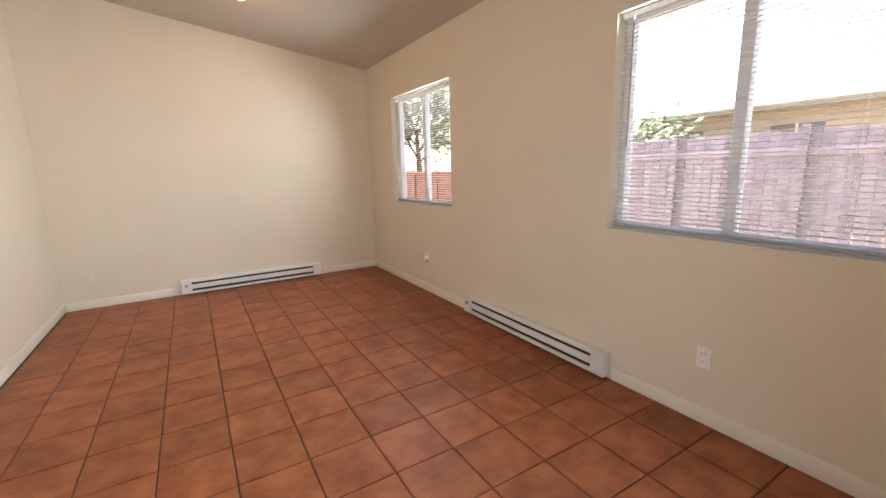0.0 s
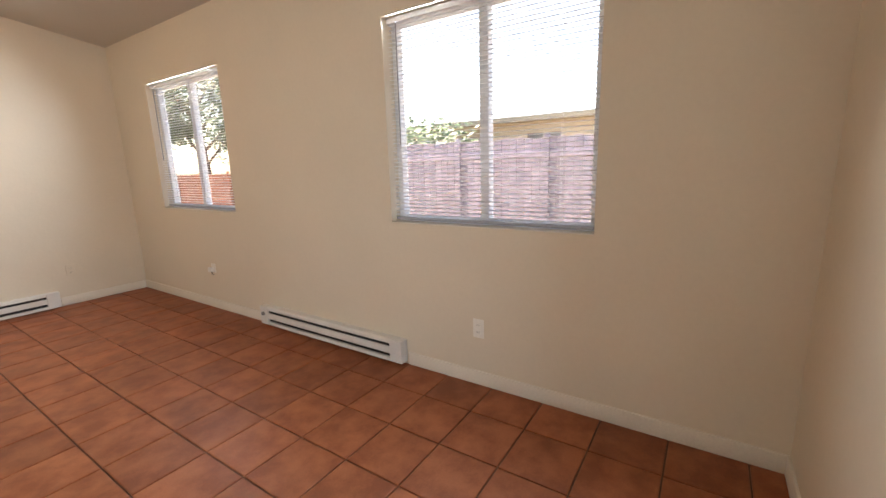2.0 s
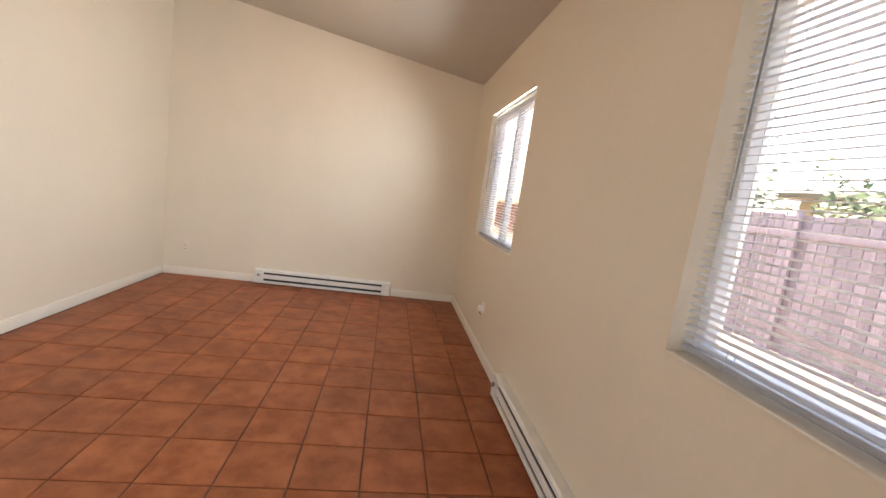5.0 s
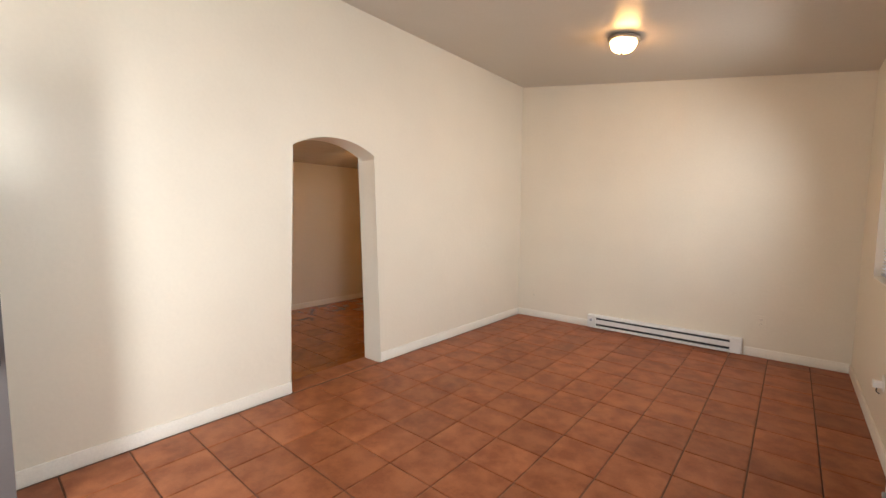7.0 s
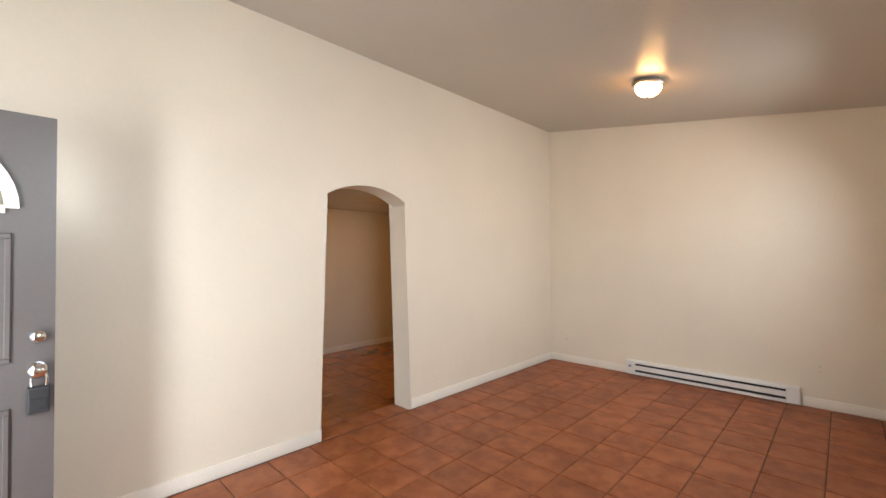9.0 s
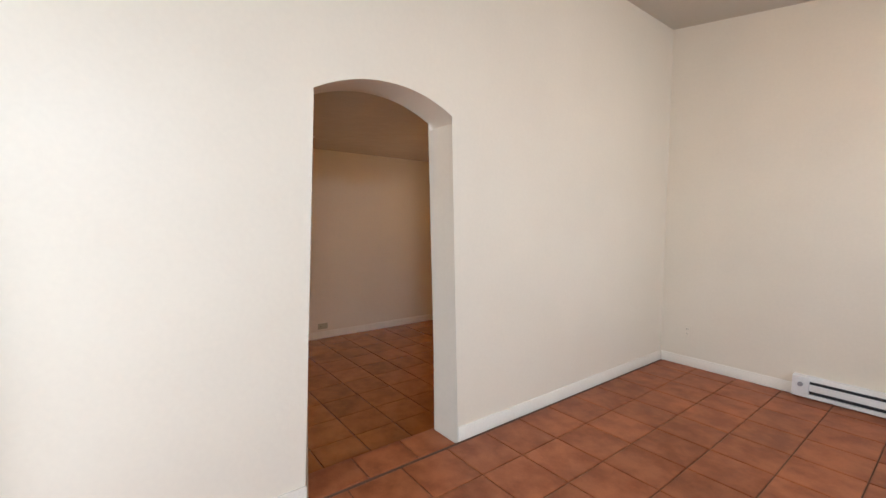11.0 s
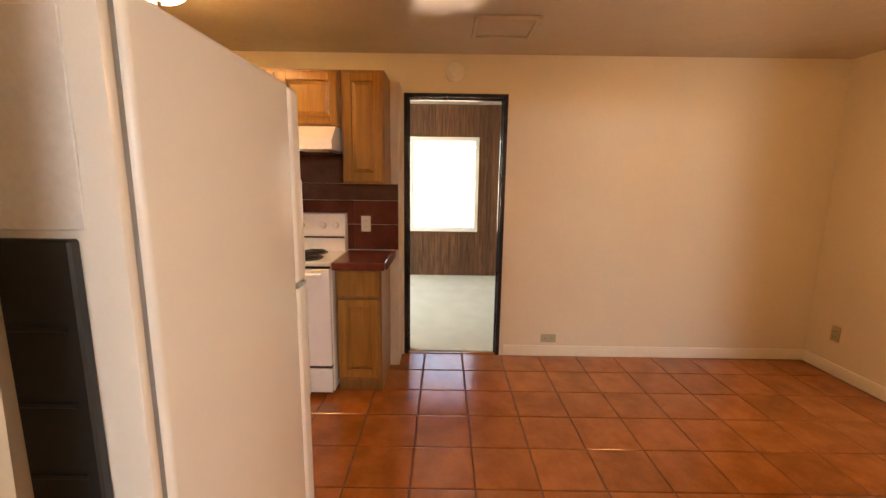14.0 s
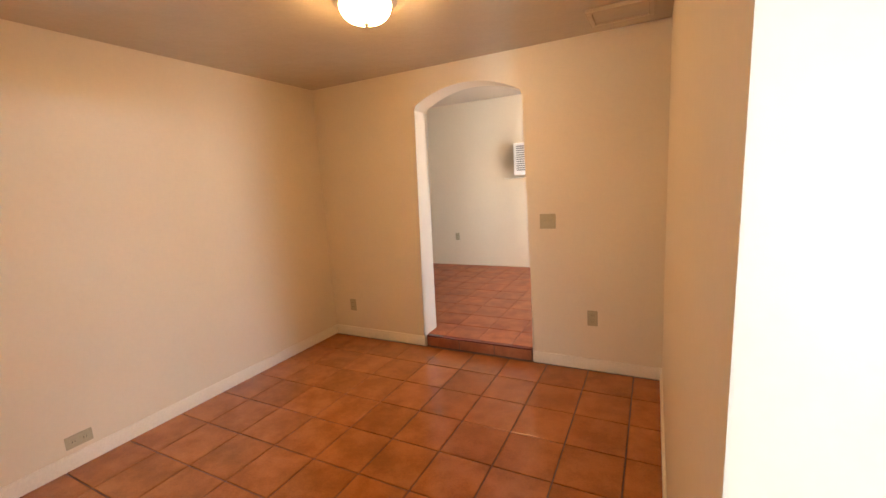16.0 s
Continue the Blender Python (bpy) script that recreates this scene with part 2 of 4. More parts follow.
def join_bm(bm, t):
    t.verts.index_update()
    made = [bm.verts.new(v.co) for v in t.verts]
    for f in t.faces:
        bm.faces.new([made[v.index] for v in f.verts])
    t.free()


def box(a, b, bevel=0.0, seg=1):
    return add_box(bmesh.new(), a, b, bevel, seg)


def prism(points, axis, lo, hi):
    """A flat outline pushed along an axis from lo to hi. points: the two other coordinates, in order x, y, z."""
    bm = bmesh.new()

    def at(p, v):
        c = list(p)
        c.insert(axis, v)
        return bm.verts.new(c)
    f0 = [at(p, lo) for p in points]
    f1 = [at(p, hi) for p in points]
    bm.faces.new(f0)
    bm.faces.new(f1[::-1])
    for i in range(len(points)):
        j = (i + 1) % len(points)
        bm.faces.new((f0[i], f0[j], f1[j], f1[i]))
    return bm


def lathe(profile, seg=32, axis="Z", closed=True):
    """A turned shape: (radius, height) pairs about the axis."""
    bm = bmesh.new()
    rings = []
    for r, h in profile:
        ring = []
        for i in range(seg):
            a = 2 * math.pi * i / seg
            p = (r * math.cos(a), r * math.sin(a), h)
            if axis == "X":
                p = (h, p[0], p[1])
            if axis == "Y":
                p = (p[0], h, p[1])
            ring.append(bm.verts.new(p))
        rings.append(ring)
    for a, b in zip(rings, rings[1:]):
        for i in range(seg):
            j = (i + 1) % seg
            bm.faces.new((a[i], a[j], b[j], b[i]))
    if closed:
        bm.faces.new(rings[0][::-1])
        bm.faces.new(rings[-1])
    return bm


def tube(points, r, seg=8):
    bm = bmesh.new()
    pts = [Vector(p) for p in points]
    rings = []
    for i, p in enumerate(pts):
        d = (pts[min(i + 1, len(pts) - 1)] - pts[max(i - 1, 0)]).normalized()
        u = d.orthogonal().normalized()
        w = d.cross(u)
        rr = r[i] if isinstance(r, (list, tuple)) else r
        rings.append([bm.verts.new(p + rr * (math.cos(2 * math.pi * k / seg) * u + math.sin(2 * math.pi * k / seg) * w)) for k in range(seg)])
    for a, b in zip(rings, rings[1:]):
        for k in range(seg):
            j = (k + 1) % seg
            bm.faces.new((a[k], a[j], b[j], b[k]))
    bm.faces.new(rings[0][::-1])
    bm.faces.new(rings[-1])
    return bm


def shift(bm, m):
    bmesh.ops.transform(bm, matrix=m, verts=bm.verts)
    return bm


def structure(name, bm, material, label, category, smooth=False):
    ob = new(name, mesh_of(bm, name, material, smooth))
    return tagged(ob, label, category, kind="structure")


# ---- walls ----
def arch_points(a, b, spring, crown, n=20):
    """The curve of a low arch from (b, spring) back to (a, spring)."""
    w, h = (b - a) / 2, crown - spring
    r = (w * w + h * h) / (2 * h)
    half = math.asin(w / r)
    return [((a + b) / 2 + r * math.sin(half - 2 * half * i / n), crown - r + r * math.cos(half - 2 * half * i / n)) for i in range(n + 1)]


def rounded(bm, test, offset=0.03):
    """Rounds the edges of an opening, as plastered corners are."""
    bm.edges.ensure_lookup_table()
    pick = [e for e in bm.edges if test(e)]
    bmesh.ops.bevel(bm, geom=pick, offset=offset, segments=3, affect="EDGES", profile=0.5)
    return bm


A1L, A1R, A1S, A1C = -3.43, -2.565, 1.872, 2.0
arch1 = arch_points(A1L, A1R, A1S, A1C)
outline = [(NEAR - 0.15, -0.4), (A1L, -0.4)] + arch1[::-1] + [(A1R, -0.4), (0.2, -0.4), (0.2, 3.3), (NEAR - 0.15, 3.3)]
bm = prism(outline, 0, KEAST, 0.0)


def on_arch1(e):
    p, q = (v.co for v in e.verts)
    flat = abs(p.x - q.x) < 1e-5
    return flat and all(A1L - 0.001 < c.y < A1R + 0.001 and c.z < 2.1 and c.z > -0.41 for c in (p, q)) and not (p.z < -0.39 and q.z < -0.39)


wall_west = structure("wall_west", rounded(bm, on_arch1, 0.04), PAINT, "cream painted wall with a low arched opening", "wall", smooth=True)

# far wall of the living room, under the sloping ceiling
structure("wall_north", prism([(0.0, -0.4), (EAST + 0.16, -0.4), (EAST + 0.16, ceil_z(EAST + 0.16) + 0.03), (0.0, 3.13)], 1, 0.0, 0.2), PAINT,
          "cream painted end wall under the sloping ceiling", "wall")

# near wall with the entry opening
DX0, DX1, DZ = 0.36, 1.26, 2.05
structure("wall_south", prism([(0.0, -0.4), (DX0 - 0.02, -0.4), (DX0 - 0.02, DZ), (DX1 + 0.02, DZ), (DX1 + 0.02, -0.4), (EAST + 0.16, -0.4),
                               (EAST + 0.16, ceil_z(EAST + 0.16) + 0.03), (0.0, 3.13)], 1, NEAR - 0.15, NEAR), PAINT,
          "cream painted wall beside the open entry", "wall")

# window wall: pieces round two openings
W1 = (-2.03, -0.75)
W2 = (-5.015, -3.775)
WZ0, WZ1 = 0.948, 2.145
bm = bmesh.new()
zt = ceil_z(EAST) + 0.02
for a, b, z0, z1 in ((NEAR, W2[0], -0.4, zt), (W2[0], W2[1], -0.4, WZ0), (W2[0], W2[1], WZ1, zt), (W2[1], W1[0], -0.4, zt),
                     (W1[0], W1[1], -0.4, WZ0), (W1[0], W1[1], WZ1, zt), (W1[1], 0.0, -0.4, zt)):
    add_box(bm, (EAST, a, z0), (EAST + 0.16, b, z1))
structure("wall_east", bm, PAINT, "cream painted wall with two window openings", "wall")

# sloping ceiling slab over the living room
cz0, cz1 = ceil_z(0.0), ceil_z(EAST + 0.3)
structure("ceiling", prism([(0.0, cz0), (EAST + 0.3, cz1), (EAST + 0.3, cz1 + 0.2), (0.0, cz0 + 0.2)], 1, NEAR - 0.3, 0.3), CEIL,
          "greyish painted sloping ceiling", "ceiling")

# kitchen walls
A2L, A2R, A2S, A2C = -2.10, -1.14, 1.885, 2.03
outline = [(KWEST - 0.12, -0.4), (A2L, -0.4)] + arch_points(A2L, A2R, A2S, A2C)[::-1] + [(A2R, -0.4), (KEAST, -0.4), (KEAST, 2.6), (KWEST - 0.12, 2.6)]
bm = prism(outline, 1, KNORTH, 0.18)


def on_arch2(e):
    p, q = (v.co for v in e.verts)
    flat = abs(p.y - q.y) < 1e-5
    return flat and all(A2L - 0.001 < c.x < A2R + 0.001 and -0.41 < c.z < 2.1 for c in (p, q)) and not (p.z < -0.39 and q.z < -0.39)


structure("wall_kitchen_north", rounded(bm, on_arch2), PAINT, "cream painted kitchen wall with an arched opening", "wall", smooth=True)
KD0, KD1, KDZ = -3.352, -2.57, 1.912
structure("wall_kitchen_west", prism([(KSOUTH, -0.4), (KD0, -0.4), (KD0, KDZ), (KD1, KDZ), (KD1, -0.4), (KNORTH, -0.4), (KNORTH, 2.6), (KSOUTH, 2.6)],
                                     0, KWEST - 0.12, KWEST), PAINT, "cream painted kitchen wall with a doorway", "wall")
JOG = -2.925
structure("wall_behind_stove", box((KWEST, KSOUTH, -0.4), (JOG, -3.372, 1.947)), PAINT, "cream painted thickened wall behind the stove", "wall")
structure("wall_kitchen_south", box((KWEST - 0.12, KSOUTH - 0.12, -0.4), (KEAST, KSOUTH, 2.6)), PAINT, "cream painted kitchen end wall", "wall")
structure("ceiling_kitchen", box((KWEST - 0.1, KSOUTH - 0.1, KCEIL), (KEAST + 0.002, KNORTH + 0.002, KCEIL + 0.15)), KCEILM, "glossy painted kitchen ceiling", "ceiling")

# room beyond the second arch
R3W, R3E, R3N = -4.6, -0.15, 2.9
structure("wall_annex_north", box((R3W, R3N, -0.4), (R3E, R3N + 0.15, 2.7)), PAINT, "white painted far wall of the next room", "wall")
structure("wall_annex_west", box((R3W - 0.15, 0.18, -0.4), (R3W, R3N, 2.7)), PAINT, "white painted side wall", "wall")
bm = bmesh.new()
for a, b, z0, z1 in ((0.2, 0.8, -0.4, 2.7), (0.8, 2.3, -0.4, 0.7), (0.8, 2.3, 2.1, 2.7), (2.3, R3N, -0.4, 2.7)):
    add_box(bm, (R3E, a, z0), (R3E + 0.15, b, z1))
structure("wall_annex_east", bm, PAINT, "white painted side wall with a window opening", "wall")
structure("wall_annex_south", box((R3W, 0.06, -0.4), (KWEST - 0.12, 0.18, 2.7)), PAINT, "white painted side wall", "wall")
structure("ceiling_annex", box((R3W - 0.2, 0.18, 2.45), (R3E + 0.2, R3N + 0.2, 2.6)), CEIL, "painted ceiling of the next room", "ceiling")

# back room with panelling
BW0, BW1, BWZ0, BWZ1 = -3.50, -2.60, 0.565, 1.82
bm = bmesh.new()
for a, b, z0, z1 in ((-5.2, BW0, -0.4, 2.33), (BW0, BW1, -0.4, BWZ0), (BW0, BW1, BWZ1, 2.33), (BW1, -1.0, -0.4, 2.33)):
    add_box(bm, (BACKW - 0.15, a, z0), (BACKW - 0.016, b, z1))
panel_wall = structure("wall_panelled", bm, PANEL, "dark wood panelled wall with a window opening", "wall")
structure("wall_back_north", box((BACKW, -1.0, -0.4), (KWEST - 0.12, -0.9, 2.33)), PAINT, "painted side wall of the back room", "wall")
# unseen opening in the south wall, added for the fill lamp
bm = bmesh.new()
for a, b, z0, z1 in ((BACKW, -5.3, -0.4, 2.33), (-5.3, -4.1, -0.4, 0.6), (-5.3, -4.1, 1.8, 2.33), (-4.1, KWEST - 0.12, -0.4, 2.33)):
    add_box(bm, (a, -5.3, z0), (b, -5.2, z1))
structure("wall_back_south", bm, PAINT, "painted side wall of the back room", "wall")
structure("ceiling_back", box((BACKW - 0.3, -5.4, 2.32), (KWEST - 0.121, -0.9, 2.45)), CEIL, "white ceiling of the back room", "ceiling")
structure("floor_back", box((BACKW - 0.1, -5.3, -0.4), (KWEST - 0.06, -0.9, KFLOOR + 0.008)), CARPET, "pale green-grey carpet in the back room", "floor")

# floor beds below the tiles
floor_living = structure("floor", box((-0.215, NEAR - 0.15, -0.4), (EAST, 0.0, -0.008)), GROUT, "terracotta tile floor with dark joints", "floor")
floor_kitchen = structure("floor_kitchen", box((KWEST - 0.06, KSOUTH, -0.5), (-0.217, KNORTH + 0.05, KFLOOR - 0.007)), GROUT, "glazed terracotta tile floor with dark joints", "floor")
floor_annex = structure("floor_annex", box((R3W, -0.012, -0.5), (R3E, R3N, RFLOOR - 0.007)), GROUT, "terracotta tile floor of the next room", "floor")


# ---- baseboards ----
def board(name, a, b, h, face, z0):
    """A baseboard from a to b (plan points) with a rounded top; face: the way out of the wall."""
    (x0, y0), (x1, y1) = a, b
    fx, fy = face
    t = 0.013
    bm = box((x0, y0, z0 + 0.001), (x1 + fx * t, y1 + fy * t, z0 + h), 0.004, 2)
    structure(name, bm, TRIM, "white painted baseboard along the wall", "baseboard", smooth=True)


BH = 0.088
board("baseboard", (0.0, NEAR), (0.0, A1L - 0.02), BH, (1, 0), 0)
board("baseboard", (0.0, A1R + 0.02), (0.0, -0.002), BH, (1, 0), 0)
board("baseboard", (0.014, 0.0), (1.0, 0.0), BH, (0, -1), 0)
board("baseboard", (2.58, 0.0), (EAST - 0.014, 0.0), BH, (0, -1), 0)
board("baseboard", (EAST, 0.0), (EAST, -2.31), BH, (-1, 0), 0)
board("baseboard", (EAST, -3.87), (EAST, NEAR), BH, (-1, 0), 0)
board("baseboard", (DX1 + 0.08, NEAR), (EAST - 0.014, NEAR), BH, (0, 1), 0)
board("baseboard", (KWEST, KD1 + 0.035), (KWEST, KNORTH), 0.09, (1, 0), KFLOOR)
board("baseboard", (KWEST + 0.014, KNORTH), (A2L - 0.012, KNORTH), 0.09, (0, -1), KFLOOR)
board("baseboard", (A2R + 0.012, KNORTH), (KEAST - 0.014, KNORTH), 0.09, (0, -1), KFLOOR)
board("baseboard", (KEAST, KNORTH), (KEAST, A1R + 0.02), 0.09, (-1, 0), KFLOOR)


# ---- windows and blinds ----
def window(name, y0, y1, z0, z1, x):
    """A two-pane slider in the opening, its frame at depth x."""
    w = empty(name, pose(0, 0, 0), "white vinyl two-pane sliding window", "window")
    tagged(w, kind="structure")
    f = 0.04
    bm = bmesh.new()
    add_box(bm, (x, y0, z0), (x + 0.06, y0 + f, z1), 0.004)
    add_box(bm, (x, y1 - f, z0), (x + 0.06, y1, z1), 0.004)
    add_box(bm, (x, y0 + f, z0), (x + 0.06, y1 - f, z0 + f), 0.004)
    add_box(bm, (x, y0 + f, z1 - f), (x + 0.06, y1 - f, z1), 0.004)
    part("window_frame", bm, VINYL, w)
    mid = (y0 + y1) / 2
    part("mullion", box((x - 0.004, mid - 0.028, z0 + f), (x + 0.056, mid + 0.028, z1 - f), 0.004), VINYL, w)
    for a, b, d in ((y0 + f, mid - 0.028, 0.02), (mid + 0.028, y1 - f, 0.036)):
        p = part("pane", box((x + d, a, z0 + f), (x + d + 0.004, b, z1 - f)), GLASS, w)
        p.visible_shadow = False
    part("window_sill", box((EAST + 0.0, y0 + 0.001, z0 - 0.004), (x - 0.001, y1 - 0.001, z0 + 0.006), 0.003), TRIM, w, "white painted sill")
    return w


window("window_1", W1[0], W1[1], WZ0, WZ1, EAST + 0.085)
window("window_2", W2[0], W2[1], WZ0, WZ1, EAST + 0.085)


def blind(y0, y1, z0, z1, x, tilt):
    """A lowered horizontal blind, slats open."""
    b = empty("window_blind", pose(x, (y0 + y1) / 2, z0), "lowered white horizontal mini blind with open slats", "blind", "window blinds")
    w = (y1 - y0) - 0.02
    h = z1 - z0
    part("headrail", box((-0.02, -w / 2, h - 0.035), (0.02, w / 2, h - 0.003), 0.003), VINYL, b)
    part("bottom_rail", box((-0.014, -w / 2, 0.012), (0.014, w / 2, 0.030), 0.005), RAIL, b, "grey plastic bottom rail")
    t = bmesh.new()
    rows = []
    for i in range(5):
        u = -0.0125 + 0.025 * i / 4
        z = 0.0028 * (1 - (u / 0.0125) ** 2)
        rows.append([t.verts.new((u, s * w / 2, z + k)) for s in (-1, 1) for k in (0.0, 0.0006)])
    for a, c in zip(rows, rows[1:]):
        t.faces.new((a[0], a[2], c[2], c[0]))
        t.faces.new((a[1], c[1], c[3], a[3]))
    me = mesh_of(t, "slat", SLAT)
    n = int((h - 0.075) / 0.0225)
    for i in range(n):
        s = new("slat", me)
        s.parent = b
        s.matrix_basis = pose(0, random.uniform(-0.001, 0.001), 0.042 + (h - 0.085) * i / (n - 1), random.uniform(-0.05, 0.05), tilt + random.uniform(-0.8, 0.8), 0)
    for y in (-w * 0.36, w * 0.36):
        for k in (-0.013, 0.013):
            part("ladder_cord", tube([(k, y, 0.02), (k, y, h - 0.03)], 0.0008, 5), VINYL, b)
    part("tilt_wand", tube([(-0.024, w * 0.44, h - 0.03), (-0.026, w * 0.44, h - 0.72)], 0.0035, 6), GREYM, b, "grey plastic wand")
    return b


blind(W1[0], W1[1], WZ0 + 0.006, WZ1, EAST + 0.05, -8)
blind(W2[0], W2[1], WZ0 + 0.006, WZ1, EAST + 0.05, -8)

# back room window
w = empty("window_3", pose(0, 0, 0), "bright window with a white frame in the panelling", "window")
tagged(w, kind="structure")
bm = bmesh.new()
for a, b in (((BW0 - 0.05, BWZ0 - 0.05), (BW0, BWZ1 + 0.05)), ((BW1, BWZ0 - 0.05), (BW1 + 0.05, BWZ1 + 0.05)), ((BW0, BWZ0 - 0.05), (BW1, BWZ0)), ((BW0, BWZ1), (BW1, BWZ1 + 0.05))):
    add_box(bm, (BACKW - 0.003, a[0], a[1]), (BACKW + 0.02, b[0], b[1]), 0.004)
part("window_frame", bm, TRIM, w)
p = part("pane", box((BACKW - 0.085, BW0, BWZ0), (BACKW - 0.081, BW1, BWZ1)), GLASS, w)
p.visible_shadow = False


# ---- heaters ----
def heater(length, m):
    """An electric baseboard heater; its back at y=0, its front to -y, its foot at z=0."""
    h = empty("baseboard_heater", m, "off-white metal electric baseboard heater on the wall", "heater", "baseboard heaters")
    d, t = 0.065, 0.155
    part("back_panel", box((0, -0.012, 0.0), (length, 0.0, t), 0.002), HEATER, h)
    part("top_cover", prism([(-0.012, t), (-0.012, t - 0.012), (-d + 0.006, t - 0.02), (-d, t - 0.028), (-d + 0.002, t - 0.010), (-d + 0.012, t)], 0, 0.002, length - 0.002), HEATER, h)
    part("front_panel", box((0.1, -d, 0.054), (length - 0.1, -d + 0.008, 0.104), 0.003, 2), HEATER, h)
    part("lower_lip", prism([(-0.012, 0.0), (-d, 0.0), (-d, 0.022), (-d + 0.01, 0.026), (-0.012, 0.012)], 0, 0.002, length - 0.002), HEATER, h)
    part("heating_element", box((0.1, -0.05, 0.027), (length - 0.1, -0.016, t - 0.026)), DARK, h, "dark finned heating element")
    for a, b in ((0, 0.1), (length - 0.1, length)):
        part("end_box", box((a, -d - 0.003, 0.002), (b, -0.001, t - 0.001), 0.005, 2), HEATER, h)
    k = part("control_knob", shift(lathe([(0.016, 0.0), (0.016, -0.012), (0.012, -0.016)], 16, "Y"), pose(0.05, -d - 0.003, 0.095)), GREYM, h, "grey round thermostat knob")
    return h


heater(1.555, pose(1.01, 0.0, 0.012))
heater(1.53, pose(EAST, -2.32, 0.018, 0, 0, -90))


# ---- lamps ----
def ceiling_lamp(x, y, z, lean, r, bowl):
    m = pose(x, y, z, 0, lean, 0)
    la = empty("ceiling_lamp", m, "flush ceiling lamp with nickel rim and lit glass bowl", "ceiling lamp", "ceiling lamps")
    part("base_plate", lathe([(r * 0.8, 0.0), (r * 1.0, -0.012), (r * 1.04, -0.028), (r * 1.0, -0.040), (r * 0.9, -0.044)], 40), NICKEL, la, "brushed nickel rim", smooth=True)
    pts = [(r * 0.84 * math.cos(a) ** 0.7, -0.040 - 0.085 * math.sin(a)) for a in [radians(k * 9) for k in range(10)]]
    part("glass_bowl", lathe([(max(p, 0.004), q) for p, q in pts], 40), bowl, la, "glowing frosted glass bowl", smooth=True)
    part("finial", lathe([(0.006, -0.122), (0.012, -0.128), (0.010, -0.138), (0.004, -0.145)], 16), NICKEL, la, smooth=True)
    return la


ceiling_lamp(1.745, -1.43, ceil_z(1.745), 8.3, 0.122, BOWL_L)
ceiling_lamp(-1.56, -1.32, KCEIL, 0, 0.150, BOWL)
ceiling_lamp(-1.95, -4.36, KCEIL, 0, 0.150, BOWL)


# ---- outlets and switches ----
def outlet(m, w=0.07, h=0.115, material=PLASTIC, label="white plastic duplex outlet plate on the wall", wide=False):
    """A cover plate; its back on y=0, facing -y."""
    o = empty("wall_outlet", m, label, "outlet")
    part("cover_plate", box((-w / 2, -0.006, -h / 2), (w / 2, -0.0005, h / 2), 0.003, 2), material, o)
    for s in (-1, 1):
        c = (s * 0.026, 0) if wide else (0, s * 0.022)
        r = part("socket", box((c[0] - 0.016, -0.009, c[1] - 0.014), (c[0] + 0.016, -0.005, c[1] + 0.014), 0.003, 2), material, o)
        for k in (-0.006, 0.006):
            part("slot", box((c[0] + k - 0.0012, -0.0096, c[1] - 0.005), (c[0] + k + 0.0012, -0.0088, c[1] + 0.005)), DARK, r, "dark slot")
    return o


outlet(pose(EAST, -4.39, 0.355, 0, 0, -90))
outlet(pose(0.235, 0, 0.32, 0, 0, 0), material=PAINT, label="outlet plate painted over in the wall colour")
outlet(pose(2.70, 0, 0.355, 0, 0, 0), material=PAINT, label="outlet plate painted over in the wall colour")
outlet(pose(KWEST, -2.165, -0.007, 0, 0, 90), 0.125, 0.072, BEIGE, "beige horizontal outlet plate low on the wall", True)
outlet(pose(-2.90, KNORTH, 0.155), 0.07, 0.115, BEIGE, "beige plastic outlet plate on the wall")
outlet(pose(-0.685, KNORTH, 0.24), 0.07, 0.115, BEIGE, "beige plastic outlet plate on the wall")
outlet(pose(JOG + 0.012, -3.612, 0.947, 0, 0, 90), label="white outlet plate on the tiled backsplash")
outlet(pose(-3.12, R3N, 0.40), 0.07, 0.115, BEIGE, "beige plastic outlet plate on the white wall")
sw = empty("light_switch", pose(-0.998, KNORTH, 0.956), "beige double switch plate beside the arch", "switch")
part("cover_plate", box((-0.058, -0.006, -0.055), (0.058, -0.0005, 0.055), 0.003, 2), BEIGE, sw)
for s in (-0.023, 0.023):
    part("toggle", box((s - 0.005, -0.018, -0.004), (s + 0.005, -0.005, 0.012), 0.002), BEIGE, sw)
cb = empty("cable_outlet", pose(EAST, -1.54, 0.40, 0, 0, -90), "small white cable outlet with a plug", "outlet")
part("cover_plate", box((-0.035, -0.006, -0.045), (0.035, -0.0005, 0.045), 0.003, 2), PLASTIC, cb)
part("plug", box((-0.02, -0.05, -0.03), (0.02, -0.005, 0.015), 0.006, 2), PLASTIC, cb)
part("cable_stub", tube([(0.01, -0.03, -0.03), (0.016, -0.032, -0.05), (0.03, -0.02, -0.058)], 0.004, 6), DARK, cb, "short dark cable")

# smoke detector and ceiling hatches
sd = empty("smoke_detector", pose(KWEST, -2.975, 2.055, 0, 0, 0), "round white smoke detector above the doorway", "smoke detector")
part("base", lathe([(0.072, 0.001), (0.072, 0.012), (0.062, 0.03), (0.03, 0.038)], 32, "X"), TRIM, sd, smooth=True)
part("grille", lathe([(0.045, 0.034), (0.04, 0.040), (0.01, 0.042)], 24, "X"), TRIM, sd)


